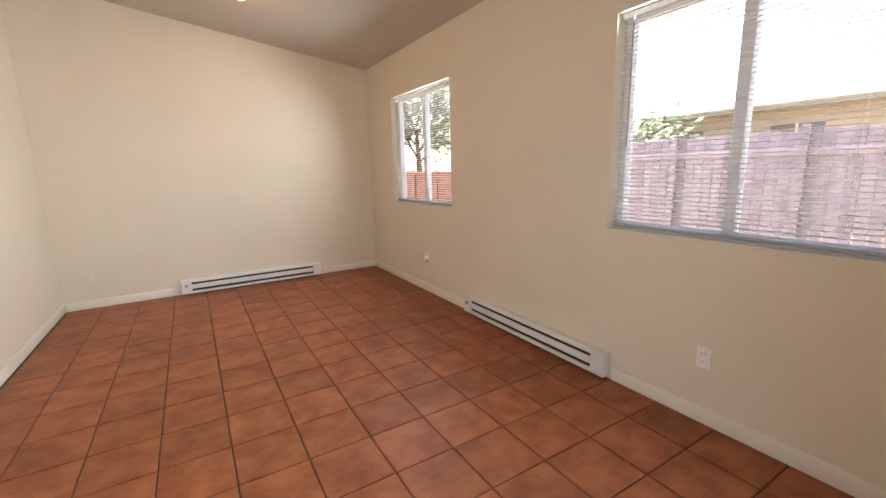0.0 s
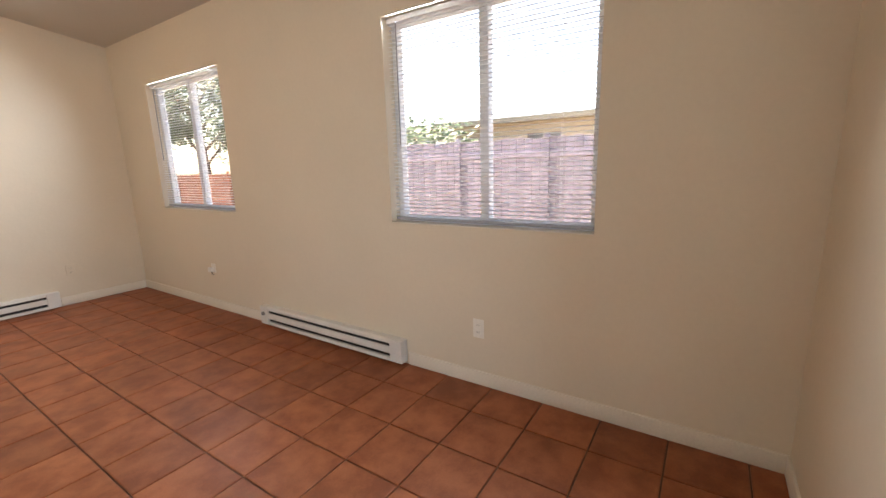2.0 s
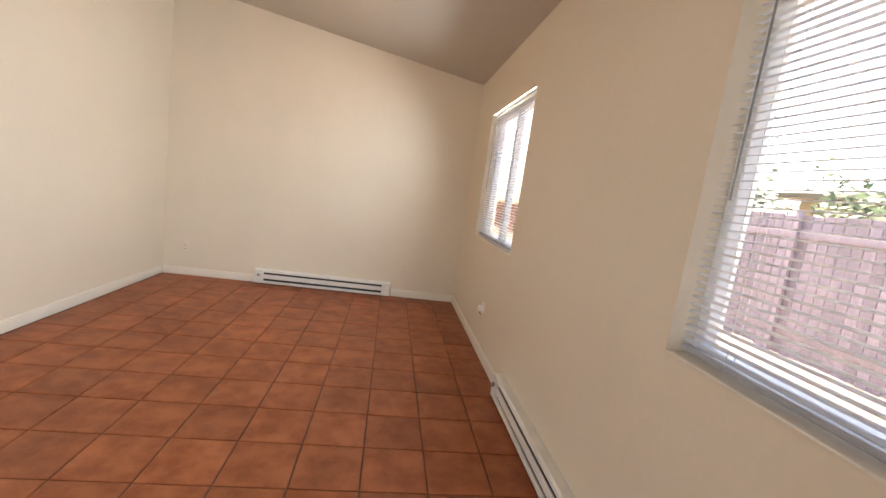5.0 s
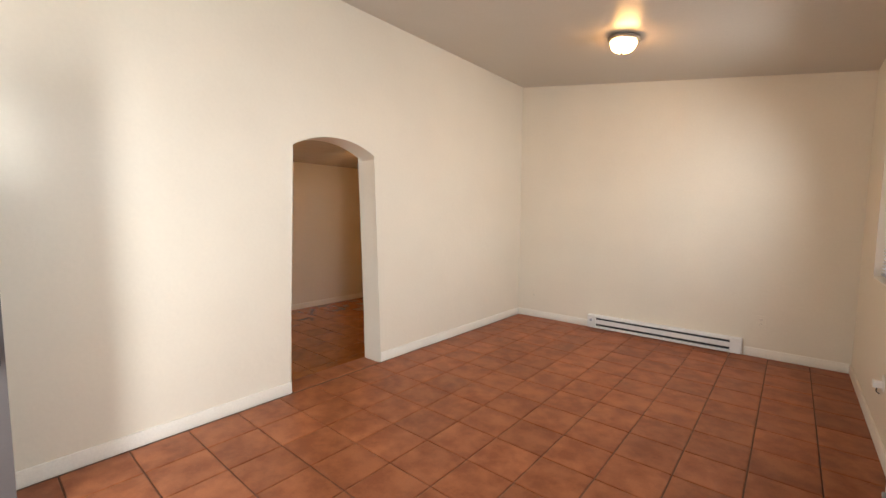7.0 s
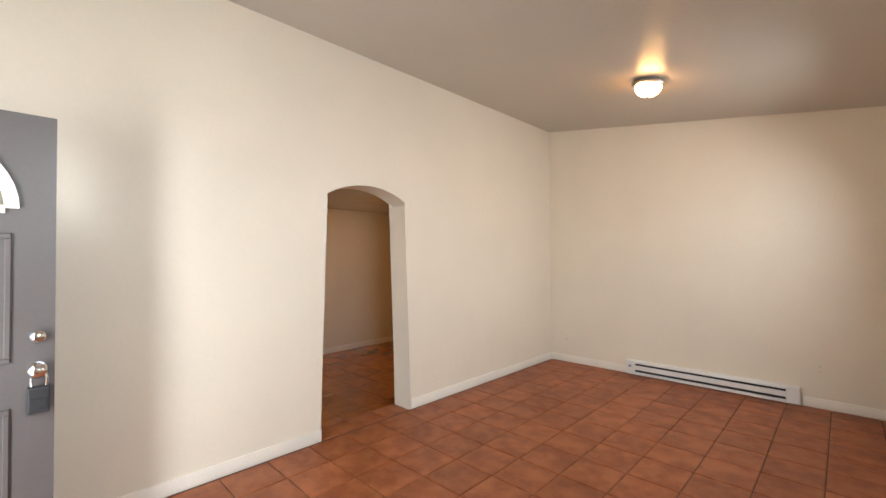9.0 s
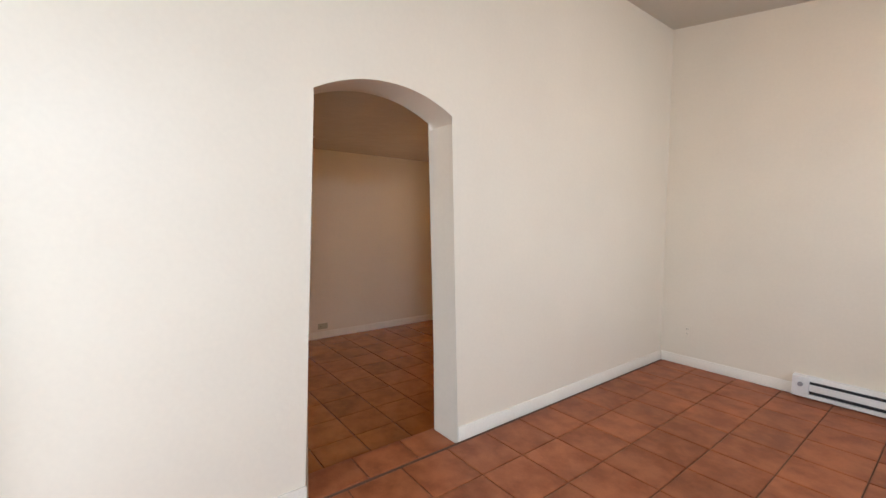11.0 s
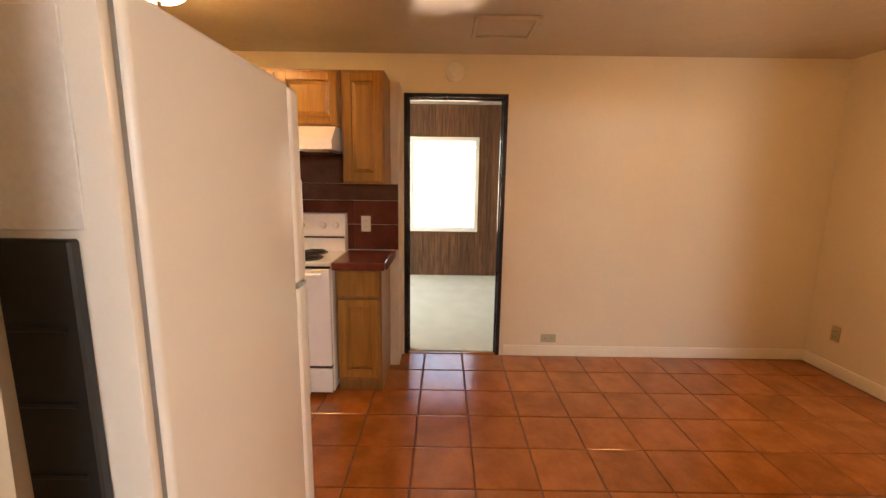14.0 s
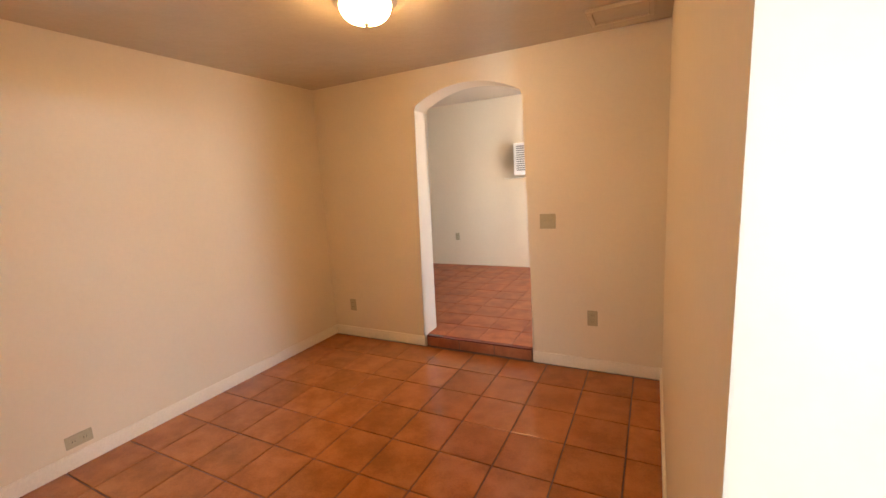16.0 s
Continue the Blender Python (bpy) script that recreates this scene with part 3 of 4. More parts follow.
def hatch(x0, y0, x1, y1):
    h = empty("ceiling_hatch", pose((x0 + x1) / 2, (y0 + y1) / 2, KCEIL), "painted ceiling access hatch with a raised rim", "hatch", "ceiling hatches")
    a, b, f = (x1 - x0) / 2, (y1 - y0) / 2, 0.03
    for n, p, q in (("rim", (-a, -b), (a, -b + f)), ("rim", (-a, b - f), (a, b)), ("rim", (-a, -b + f), (-a + f, b - f)), ("rim", (a - f, -b + f), (a, b - f))):
        part(n, box((p[0], p[1], -0.022), (q[0], q[1], -0.0005), 0.004), KCEILM, h)
    part("panel", box((-a + f, -b + f, -0.010), (a - f, b - f, -0.0005)), KCEILM, h)


hatch(-2.745, -2.88, -2.40, -2.50)
hatch(-0.67, -0.48, -0.32, -0.20)

# ---- entry door, standing open ----
dr = empty("door_1", pose(0.375, NEAR + 0.015, 0.012), "taupe painted panelled entry door standing open", "door")
tagged(dr, kind="structure")
LW, LH = 0.868, 2.01
CY, CZ, FR = LW / 2, 1.60, 0.30
fan = [(CY + FR * math.cos(radians(a)), CZ + FR * math.sin(radians(a))) for a in range(0, 181, 9)]
# the leaf, in strips round the fanlight
bm = prism([(0, 0), (LW, 0), (LW, CZ), (0, CZ)], 0, -0.04, 0.0)
join_bm(bm, prism([(0, CZ), (fan[-1][0], CZ)] + fan[::-1][1:-1] + [(fan[0][0], CZ), (LW, CZ), (LW, LH), (0, LH)], 0, -0.04, 0.0))
part("leaf", bm, TAUPE, dr)
rim = bmesh.new()
outer = [(CY + (FR + 0.02) * math.cos(radians(a)), CZ + (FR + 0.02) * math.sin(radians(a))) for a in range(0, 181, 9)]
inner = [(CY + (FR - 0.025) * math.cos(radians(a)), CZ + (FR - 0.025) * math.sin(radians(a))) for a in range(180, -1, -9)]
join_bm(rim, prism(outer + inner, 0, 0.001, 0.014))
add_box(rim, (0.001, CY - FR + 0.02, CZ - 0.022), (0.014, CY + FR - 0.02, CZ + 0.012), 0.003)
fl = part("fanlight_frame", rim, TRIM, dr, "white half-round fanlight frame")
for a in (36, 72, 108, 144):
    d = Vector((0, math.cos(radians(a)), math.sin(radians(a))))
    part("glazing_bar", tube([Vector((0.004, CY, CZ)) + d * 0.09, Vector((0.004, CY, CZ)) + d * (FR - 0.02)], 0.007, 6), TRIM, fl)
part("hub", prism([(CY + 0.09 * math.cos(radians(a)), CZ + 0.012 + 0.09 * math.sin(radians(a))) for a in range(0, 181, 15)], 0, 0.001, 0.010), TRIM, fl)
pg = part("fanlight_pane", prism(fan, 0, -0.022, -0.018), GLASS, dr)
pg.visible_shadow = False
for y0, y1 in ((0.135, 0.40), (0.468, 0.733)):
    for z0, z1 in ((0.20, 0.76), (0.95, 1.495)):
        bm = bmesh.new()
        for a, b in (((y0, z0), (y1, z0 + 0.022)), ((y0, z1 - 0.022), (y1, z1)), ((y0, z0 + 0.022), (y0 + 0.022, z1 - 0.022)), ((y1 - 0.022, z0 + 0.022), (y1, z1 - 0.022))):
            add_box(bm, (-0.002, a[0], a[1]), (0.010, b[0], b[1]), 0.004)
        p = part("panel_moulding", bm, TAUPE, dr)
        part("raised_panel", box((-0.002, y0 + 0.05, z0 + 0.05), (0.006, y1 - 0.05, z1 - 0.05), 0.004), TAUPE, p)
KY = LW - 0.055
part("door_knob", shift(lathe([(0.032, 0.001), (0.032, 0.008), (0.014, 0.012), (0.014, 0.032), (0.028, 0.042), (0.030, 0.056), (0.020, 0.068), (0.004, 0.071)], 24, "X"), pose(0, KY, 0.912)), CHROME, dr, "chrome round knob", smooth=True)
part("deadbolt", shift(lathe([(0.030, 0.001), (0.030, 0.010), (0.024, 0.022), (0.012, 0.030)], 24, "X"), pose(0, KY, 1.052)), CHROME, dr, "chrome deadbolt", smooth=True)
lb = empty("lock_box", pose(0.375 + 0.034, NEAR + 0.015 + KY + 0.005, 0.80), "black key lock box hanging from the door knob", "lock box")
part("body", box((-0.02, -0.035, -0.055), (0.022, 0.035, 0.055), 0.006, 2), DARK, lb)
part("shackle", tube([(0, -0.022, 0.05), (0, -0.024, 0.09), (0, -0.012, 0.145), (0, 0.0, 0.156), (0, 0.012, 0.145), (0, 0.024, 0.09), (0, 0.022, 0.05)], 0.005, 8), CHROME, lb, "steel shackle")
part("face_plate", box((0.0222, -0.024, -0.035), (0.0245, 0.024, 0.01), 0.002), DARK, lb)
for z in (0.25, 1.0, 1.78):
    part("hinge", tube([(0.006, -0.006, z - 0.05), (0.006, -0.006, z + 0.05)], 0.007, 10), NICKEL, dr)
bm = bmesh.new()
add_box(bm, (DX0 - 0.02, NEAR - 0.15, 0), (DX0, NEAR - 0.002, DZ))
add_box(bm, (DX1, NEAR - 0.15, 0), (DX1 + 0.02, NEAR - 0.002, DZ))
add_box(bm, (DX0, NEAR - 0.15, DZ - 0.02), (DX1, NEAR - 0.002, DZ))
structure("door_frame", bm, TRIM, "white painted entry door frame", "door frame")
structure("threshold", box((DX0, NEAR - 0.16, -0.007), (DX1, NEAR - 0.02, 0.012), 0.004), GREYM, "grey metal threshold", "threshold")

# ---- kitchen doorway ----
bm = bmesh.new()
for y0, y1, z0, z1 in ((KD0, KD0 + 0.028, KFLOOR, KDZ), (KD1 - 0.028, KD1, KFLOOR, KDZ), (KD0 + 0.028, KD1 - 0.028, KDZ - 0.028, KDZ)):
    add_box(bm, (KWEST - 0.124, y0 - 0.002, z0), (KWEST + 0.006, y1 + 0.002, z1), 0.003)
for y0, y1, z0, z1 in ((KD0 + 0.026, KD0 + 0.040, KFLOOR, KDZ - 0.026), (KD1 - 0.040, KD1 - 0.026, KFLOOR, KDZ - 0.026), (KD0 + 0.028, KD1 - 0.028, KDZ - 0.040, KDZ - 0.026)):
    add_box(bm, (KWEST - 0.085, y0, z0), (KWEST - 0.05, y1, z1), 0.002)
structure("door_frame_kitchen", bm, NAVY, "dark painted steel door frame", "door frame")
d2 = empty("door_2", pose(KWEST - 0.135, KD1 + 0.005, KFLOOR + 0.02, 0, 0, -84), "dark brown flush door standing open into the back room", "door")
tagged(d2, kind="structure")
part("leaf", box((-0.75, -0.04, 0.0), (0.0, 0.0, 2.0), 0.003), NAVY, d2)
part("door_knob", shift(lathe([(0.03, -0.041), (0.03, -0.05), (0.012, -0.055), (0.014, -0.075), (0.027, -0.085), (0.024, -0.10), (0.006, -0.106)], 20, "Y"), pose(-0.69, 0, 0.95)), CHROME, d2, "chrome round knob", smooth=True)
for z in (0.2, 1.0, 1.8):
    part("hinge", box((-0.002, -0.045, z - 0.05), (0.012, -0.03, z + 0.05), 0.003), CHROME, d2, "steel hinge")


# ---- kitchen cabinets ----
def panel_door(name, y0, y1, z0, z1, parent, material=OAK):
    """A framed cabinet door with a raised panel; its back at x=0, facing +x."""
    f = 0.05
    bm = bmesh.new()
    add_box(bm, (0, y0, z0), (0.019, y0 + f, z1), 0.003)
    add_box(bm, (0, y1 - f, z0), (0.019, y1, z1), 0.003)
    add_box(bm, (0, y0 + f, z0), (0.019, y1 - f, z0 + f), 0.003)
    add_box(bm, (0, y0 + f, z1 - f), (0.019, y1 - f, z1), 0.003)
    d = part(name, bm, material, parent)
    t = bmesh.new()
    a, b, c, e = y0 + f, y1 - f, z0 + f, z1 - f
    g = 0.028
    o = [t.verts.new((0.006, y, z)) for y, z in ((a, c), (b, c), (b, e), (a, e))]
    i = [t.verts.new((0.017, y, z)) for y, z in ((a + g, c + g), (b - g, c + g), (b - g, e - g), (a + g, e - g))]
    k = [t.verts.new((0.001, v.co.y, v.co.z)) for v in o]
    t.faces.new(i)
    t.faces.new(k[::-1])
    for q in range(4):
        r = (q + 1) % 4
        t.faces.new((o[q], o[r], i[r], i[q]))
        t.faces.new((k[q], k[r], o[r], o[q]))
    part("raised_panel", t, material, d)
    return d


FRONT = -2.64
c1 = empty("wall_cabinet", pose(FRONT, -3.705, 1.24), "honey oak wall cabinet with a raised-panel door", "cabinet", "wall cabinets")
part("body", box((JOG - FRONT + 0.001, 0.001, 0), (0, 0.275, 0.707), 0.002), OAKSIDE, c1)
panel_door("door", 0.018, 0.258, 0.018, 0.689, c1)
c2 = empty("wall_cabinet", pose(FRONT, -4.505, 1.594), "short honey oak wall cabinet above the range hood", "cabinet", "wall cabinets")
part("body", box((JOG - FRONT + 0.001, 0, 0), (0, 0.799, 0.353), 0.002), OAKSIDE, c2)
panel_door("door", 0.02, 0.385, 0.018, 0.335, c2)
panel_door("door", 0.41, 0.78, 0.018, 0.335, c2)

hd = empty("range_hood", pose(JOG, -4.485, 1.445), "white under-cabinet range hood", "range hood")
part("canopy", prism([(0.002, 0.0), (0.47, 0.0), (0.47, 0.055), (0.36, 0.147), (0.002, 0.147)], 1, 0.0, 0.76), WHITE, hd)
part("light_lens", box((0.30, 0.55, -0.008), (0.44, 0.70, -0.0005), 0.003), PLASTIC, hd)
for i in range(3):
    part("vent_slot", box((0.371, 0.15, 0.128 - i * 0.012), (0.3935 + i * 0.014, 0.45, 0.132 - i * 0.012)), GREYM, hd)
part("filter", box((0.06, 0.08, -0.012), (0.29, 0.68, -0.0005), 0.003), DARK, hd, "dark mesh grease filter")

c3 = empty("base_cabinet", pose(-2.507, -3.745, KFLOOR), "oak base cabinet with a drawer and a door", "cabinet")
part("body", box((JOG + 2.507 + 0.001, 0.004, 0.09), (0, 0.305, 0.872), 0.002), OAKSIDE, c3)
part("toe_kick", box((JOG + 2.507 + 0.001, 0.006, 0.001), (-0.03, 0.303, 0.09)), OAKSIDE, c3)
panel_door("door", 0.022, 0.288, 0.115, 0.655, c3)
part("drawer_front", box((0, 0.022, 0.68), (0.019, 0.288, 0.845), 0.005, 2), OAK, c3)

wt = empty("worktop", pose(0, 0, 0), "oxblood glazed tile worktop with an edge of trim tiles", "worktop")
part("bed", box((JOG + 0.001, -3.742, 0.713), (-2.44, -3.408, 0.742)), GROUT, wt)
for i in range(3):
    for j in range(3):
        part("tile", box((JOG + 0.016 + i * 0.155, -3.740 + j * 0.111, 0.742), (JOG + 0.168 + i * 0.155, -3.632 + j * 0.111, 0.751), 0.002), REDTILE, wt)
for j in range(3):
    part("edge_tile", box((-2.439, -3.740 + j * 0.111, 0.705), (-2.418, -3.632 + j * 0.111, 0.753), 0.006, 2), REDTILE, wt)
for i in range(3):
    part("edge_tile", box((JOG + 0.016 + i * 0.155, -3.407, 0.705), (JOG + 0.168 + i * 0.155, -3.392, 0.753), 0.006, 2), REDTILE, wt)

bs = empty("backsplash", pose(JOG, 0, 0), "oxblood and brown glazed tile backsplash behind the stove", "backsplash")
for z0, z1, m_ in ((0.756, 0.940, REDTILE), (0.943, 1.115, REDTILE), (1.118, 1.235, BROWNTILE)):
    for j in range(4):
        y1 = -3.376 - j * 0.32
        part("tile", box((0.001, y1 - 0.3185, z0), (0.011, y1, z1), 0.002), m_, bs)
part("metal_sheet", box((0.001, -4.50, 1.238), (0.006, -3.708, 1.444)), BROWNTILE, bs, "dark brown sheet under the hood")

# ---- stove ----
st = empty("electric_stove", pose(-2.435, -4.506, KFLOOR), "white electric range with coil burners", "stove")
SD = JOG + 2.435 + 0.014
part("body", box((SD, 0.002, 0.03), (-0.02, 0.757, 0.885), 0.004), WHITE, st)
part("cooktop", box((SD, 0.0, 0.886), (0.012, 0.759, 0.912), 0.008, 2), WHITE, st)
part("backguard", prism([(SD, 0.913), (SD + 0.085, 0.913), (SD + 0.085, 1.02), (SD + 0.06, 1.18), (SD, 1.185)], 1, 0.0, 0.759), WHITE, st)
part("trim_line", box((SD + 0.0852, 0.004, 1.010), (SD + 0.0885, 0.755, 1.022)), DARK, st, "black trim line")
part("clock_display", box((SD + 0.064, 0.40, 1.075), (SD + 0.081, 0.52, 1.125), 0.002), PLASTIC, st)
for y in (0.44,):
    part("clock_face", shift(lathe([(0.030, 0.0), (0.030, 0.006), (0.02, 0.008)], 20, "X"), pose(SD + 0.076, y, 1.10)), GREEN, st, "green clock face")
for y in (0.08, 0.17, 0.60, 0.69):
    part("knob", shift(lathe([(0.024, 0.0), (0.022, 0.018), (0.008, 0.022)], 20, "X"), pose(SD + 0.075, y, 1.10, 0, -8, 0)), WHITE, st, smooth=True)
od = part("oven_door", box((-0.018, 0.006, 0.225), (0.022, 0.753, 0.869), 0.008, 2), WHITE, st)
part("oven_window", box((0.0215, 0.20, 0.50), (0.0245, 0.56, 0.68), 0.001), BLACKGLASS, od, "dark grey oven glass")
part("handle", box((0.03, 0.05, 0.822), (0.055, 0.71, 0.847), 0.009, 3), WHITE, od)
for y in (0.07, 0.67):
    part("bracket", box((0.02, y, 0.825), (0.035, y + 0.022, 0.844), 0.003), WHITE, od)
# solid black strips stand in for the shade in the gaps
part("gap_strip", box((-0.016, 0.008, 0.871), (0.006, 0.751, 0.8855)), DARK, st, "black strip for the shaded gap below the cooktop")
part("gap_strip", box((-0.016, 0.008, 0.206), (0.012, 0.751, 0.2245)), DARK, st, "black strip for the shaded gap above the drawer")
dw = part("storage_drawer", box((-0.018, 0.006, 0.04), (0.02, 0.753, 0.205), 0.006, 2), WHITE, st)
part("pull_lip", box((0.018, 0.06, 0.172), (0.034, 0.70, 0.184), 0.004, 2), WHITE, dw)
for x, y, r in ((-0.13, 0.20, 0.075), (-0.13, 0.56, 0.098), (-0.33, 0.20, 0.098), (-0.33, 0.56, 0.075)):
    pts = []
    for k in range(64):
        a = k * 2 * math.pi / 16
        q = 0.018 + (r - 0.018) * k / 63
        pts.append((x + q * math.cos(a), y + q * math.sin(a), 0.924))
    bn = part("burner_coil", tube(pts, 0.0065, 6), DARK, st, "black coil burner", smooth=True)
    part("drip_pan", shift(lathe([(r + 0.012, 0.9125), (r + 0.014, 0.917), (r, 0.915), (0.03, 0.9135)], 28), pose(x, y, 0)), DARK, bn)
for x in (SD + 0.04, -0.06):
    for y in (0.05, 0.71):
        part("foot", shift(lathe([(0.018, 0.0), (0.018, 0.031)], 12), pose(x, y, 0)), DARK, st)

# ---- fridge ----
fr = empty("refrigerator", pose(-0.40, -3.424, KFLOOR), "white top-freezer refrigerator with its back to the wall", "refrigerator")
FW, FH = 0.71, 1.662
part("cabinet", box((-0.555, -FW, 0.03), (-0.034, 0, FH), 0.010, 3), FRIDGE, fr, smooth=True)
# recess at the back edge; grey stands in for its shadow line
part("back_seam", box((-0.0355, -FW + 0.010, 0.04), (-0.018, -0.010, FH - 0.010)), GREYM, fr, "recessed seam, its shadow line coloured grey")
part("rear_shell", box((-0.0185, -FW + 0.003, 0.03), (0, -0.003, FH - 0.003), 0.006, 2), FRIDGE, fr, smooth=True)
part("gasket", box((-0.566, -FW + 0.012, 0.05), (-0.5555, -0.012, FH - 0.015)), GREYM, fr, "grey door gasket")
for n, z0, z1 in (("fridge_door", 0.06, 1.142), ("freezer_door", 1.154, FH - 0.003)):
    d = part(n, box((-0.632, -FW, z0), (-0.567, 0.0, z1), 0.016, 4), FRIDGE, fr, smooth=True)
    h0, h1 = (z1 - 0.36, z1 - 0.02) if n == "fridge_door" else (z0 + 0.02, z0 + 0.28)
    part("handle", box((-0.672, -0.055, h0), (-0.628, -0.012, h1), 0.010, 3), WHITE, d, "white moulded handle", smooth=True)
part("door_bracket", box((-0.630, -0.03, 1.143), (-0.57, -0.001, 1.153)), CHROME, fr)
part("back_panel", box((0.001, -FW + 0.03, 1.37), (0.004, -0.045, FH - 0.04), 0.001), HEATER, fr)
part("condenser", box((0.001, -0.15, 0.05), (0.018, -0.055, 1.36), 0.003), DARK, fr, "black condenser at the back")
for i in range(12):
    part("condenser_tube", tube([(0.019, -0.142, 0.15 + i * 0.1), (0.019, -0.07, 0.15 + i * 0.1)], 0.004, 6), DARK, fr)
part("top_hinge", box((-0.02, -0.03, FH + 0.0005), (0.0, -0.012, FH + 0.01), 0.002), GREYM, fr)
for x in (-0.52, -0.05):
    for y in (-FW + 0.06, -0.06):
        part("foot", shift(lathe([(0.02, 0.0), (0.02, 0.031)], 12), pose(x, y, 0)), DARK, fr)

# ---- air conditioner in the next room ----
ac = empty("wall_air_conditioner", pose(-2.08, R3N, 1.33), "white wall air conditioner with a slatted front", "air conditioner")
part("housing", box((0.0, -0.16, 0.0), (0.64, -0.001, 0.42), 0.008, 2), PLASTIC, ac)
part("front_frame", box((-0.012, -0.185, -0.012), (0.652, -0.161, 0.432), 0.010, 2), WHITE, ac)
for i in range(12):
    part("louvre", box((0.03, -0.193, 0.05 + i * 0.03), (0.61, -0.184, 0.066 + i * 0.03), 0.002), GREYM, ac)
sh = empty("wall_ledge", pose(-2.27, R3N, 1.27), "narrow white ledge below the air conditioner", "ledge")
part("board", box((0.0, -0.10, 0.0), (0.82, -0.001, 0.018), 0.004), TRIM, sh)

# ---- outdoors ----
structure("ground", box((-400, -400, -0.62), (400, 400, -0.42)), DIRT, "dry tan earth around the house", "ground")
structure("pavement", box((EAST + 0.16, -9, -0.42), (5.2, 4, -0.38), 0.01), mat("concrete", (0.42, 0.40, 0.37), 0.9, vary=0.1, scale=1.2, fine=20, bump=0.3), "concrete path along the house", "pavement")
structure("porch", box((-0.6, -8.2, -0.42), (2.6, NEAR - 0.165, -0.03), 0.015), mat("porch_concrete", (0.40, 0.38, 0.35), 0.9, vary=0.1, scale=1.2, fine=20, bump=0.3), "concrete porch slab at the entry", "porch")


def awning(x0, z0, x1, z1, y0, y1):
    """A corrugated sheet sloping out from the wall, on a ledger and rafters."""
    a = empty("awning", pose(0, 0, 0), "pale corrugated awning sheet fixed to the outside wall", "awning")
    bm = bmesh.new()
    n = int((y1 - y0) / 0.0127)
    rows = []
    for i in range(n + 1):
        y = y0 + (y1 - y0) * i / n
        d = 0.010 * math.sin(2 * math.pi * i / 6)
        rows.append([bm.verts.new(p) for p in ((x0, y, z0 + d), (x1, y, z1 + d), (x1, y, z1 + d + 0.003), (x0, y, z0 + d + 0.003))])
    for p, q in zip(rows, rows[1:]):
        for k in range(4):
            m = (k + 1) % 4
            bm.faces.new((p[k], p[m], q[m], q[k]))
    part("corrugated_sheet", bm, VINYL, a, smooth=True)
    part("ledger", box((x0, y0, z0 - 0.10), (x0 + 0.04, y1, z0 - 0.012), 0.003), TRIM, a)
    for y in (y0 + 0.05, (y0 + y1) / 2 + 0.75, y1 - 0.05):
        part("rafter", prism([(x0 + 0.04, z0 - 0.08), (x1 - 0.12, z1 - 0.012), (x1 - 0.12, z1 + 0.01), (x0 + 0.04, z0 - 0.022)], 1, y - 0.02, y + 0.02), TRIM, a)


awning(EAST + 0.161, 2.60, 4.2, 2.385, -5.6, -2.5)


def fence(x, y0, y1, top, material, label):
    f = empty("wooden_fence", pose(x, y0, -0.42), label, "fence")
    n = int((y1 - y0) / 0.15)
    h = top + 0.42
    me = mesh_of(box((0, 0, 0.04), (0.02, 0.142, h), 0.003), "board", material)
    for i in range(n):
        o = new("board", me)
        o.parent = f
        o.matrix_basis = pose(random.uniform(-0.004, 0.004), i * 0.15, random.uniform(-0.03, 0.0))
    for z in (0.35, h - 0.35):
        part("rail", box((-0.04, 0, z), (-0.002, n * 0.15, z + 0.09), 0.004), material, f)
    pm = mesh_of(box((-0.10, -0.045, 0), (-0.041, 0.045, h + 0.05), 0.005), "post", material)
    for i in range(0, n, 12):
        o = new("post", pm)
        o.parent = f
        o.matrix_basis = pose(0, i * 0.15, 0)


fence(8.6, -12.0, 3.0, 1.75, FENCE_G, "wooden board fence coloured grey for its shade")
fence(9.4, 3.0, 22.0, 1.25, FENCE_R, "reddish cedar board fence")


def house(x, y, w, d, h, label):
    hs = empty("neighbour_house", pose(x, y, -0.42), label, "house")
    bm = bmesh.new()
    n = 4
    step = w / n
    for i in range(n):
        a = i * step
        add_box(bm, (0, a, 0), (0.2, a + step * 0.3, h))
        add_box(bm, (0, a + step * 0.7, 0), (0.2, a + step, h))
        add_box(bm, (0, a + step * 0.3, 0), (0.2, a + step * 0.7, h * 0.62))
        add_box(bm, (0, a + step * 0.3, h * 0.88), (0.2, a + step * 0.7, h))
    add_box(bm, (0.2, 0, 0), (d, w, h))
    part("wall", bm, STUCCO, hs)
    part("roof", prism([(-0.6, h), (d + 0.4, h), (d + 0.4, h + 0.15), (d / 2, h + 0.7), (-0.6, h + 0.15)], 1, -0.4, w + 0.4), ROOFM, hs)
    for i in range(n):
        a = i * step
        wn_ = part("window", box((0.05, a + step * 0.3, h * 0.62), (0.07, a + step * 0.7, h * 0.88)), BLACKGLASS, hs)
        part("frame", box((0.02, a + step * 0.49, h * 0.62), (0.06, a + step * 0.51, h * 0.88)), TRIM, wn_)


house(15.5, -5.0, 12.0, 8.0, 3.1, "tan stucco neighbouring house with a low roof")


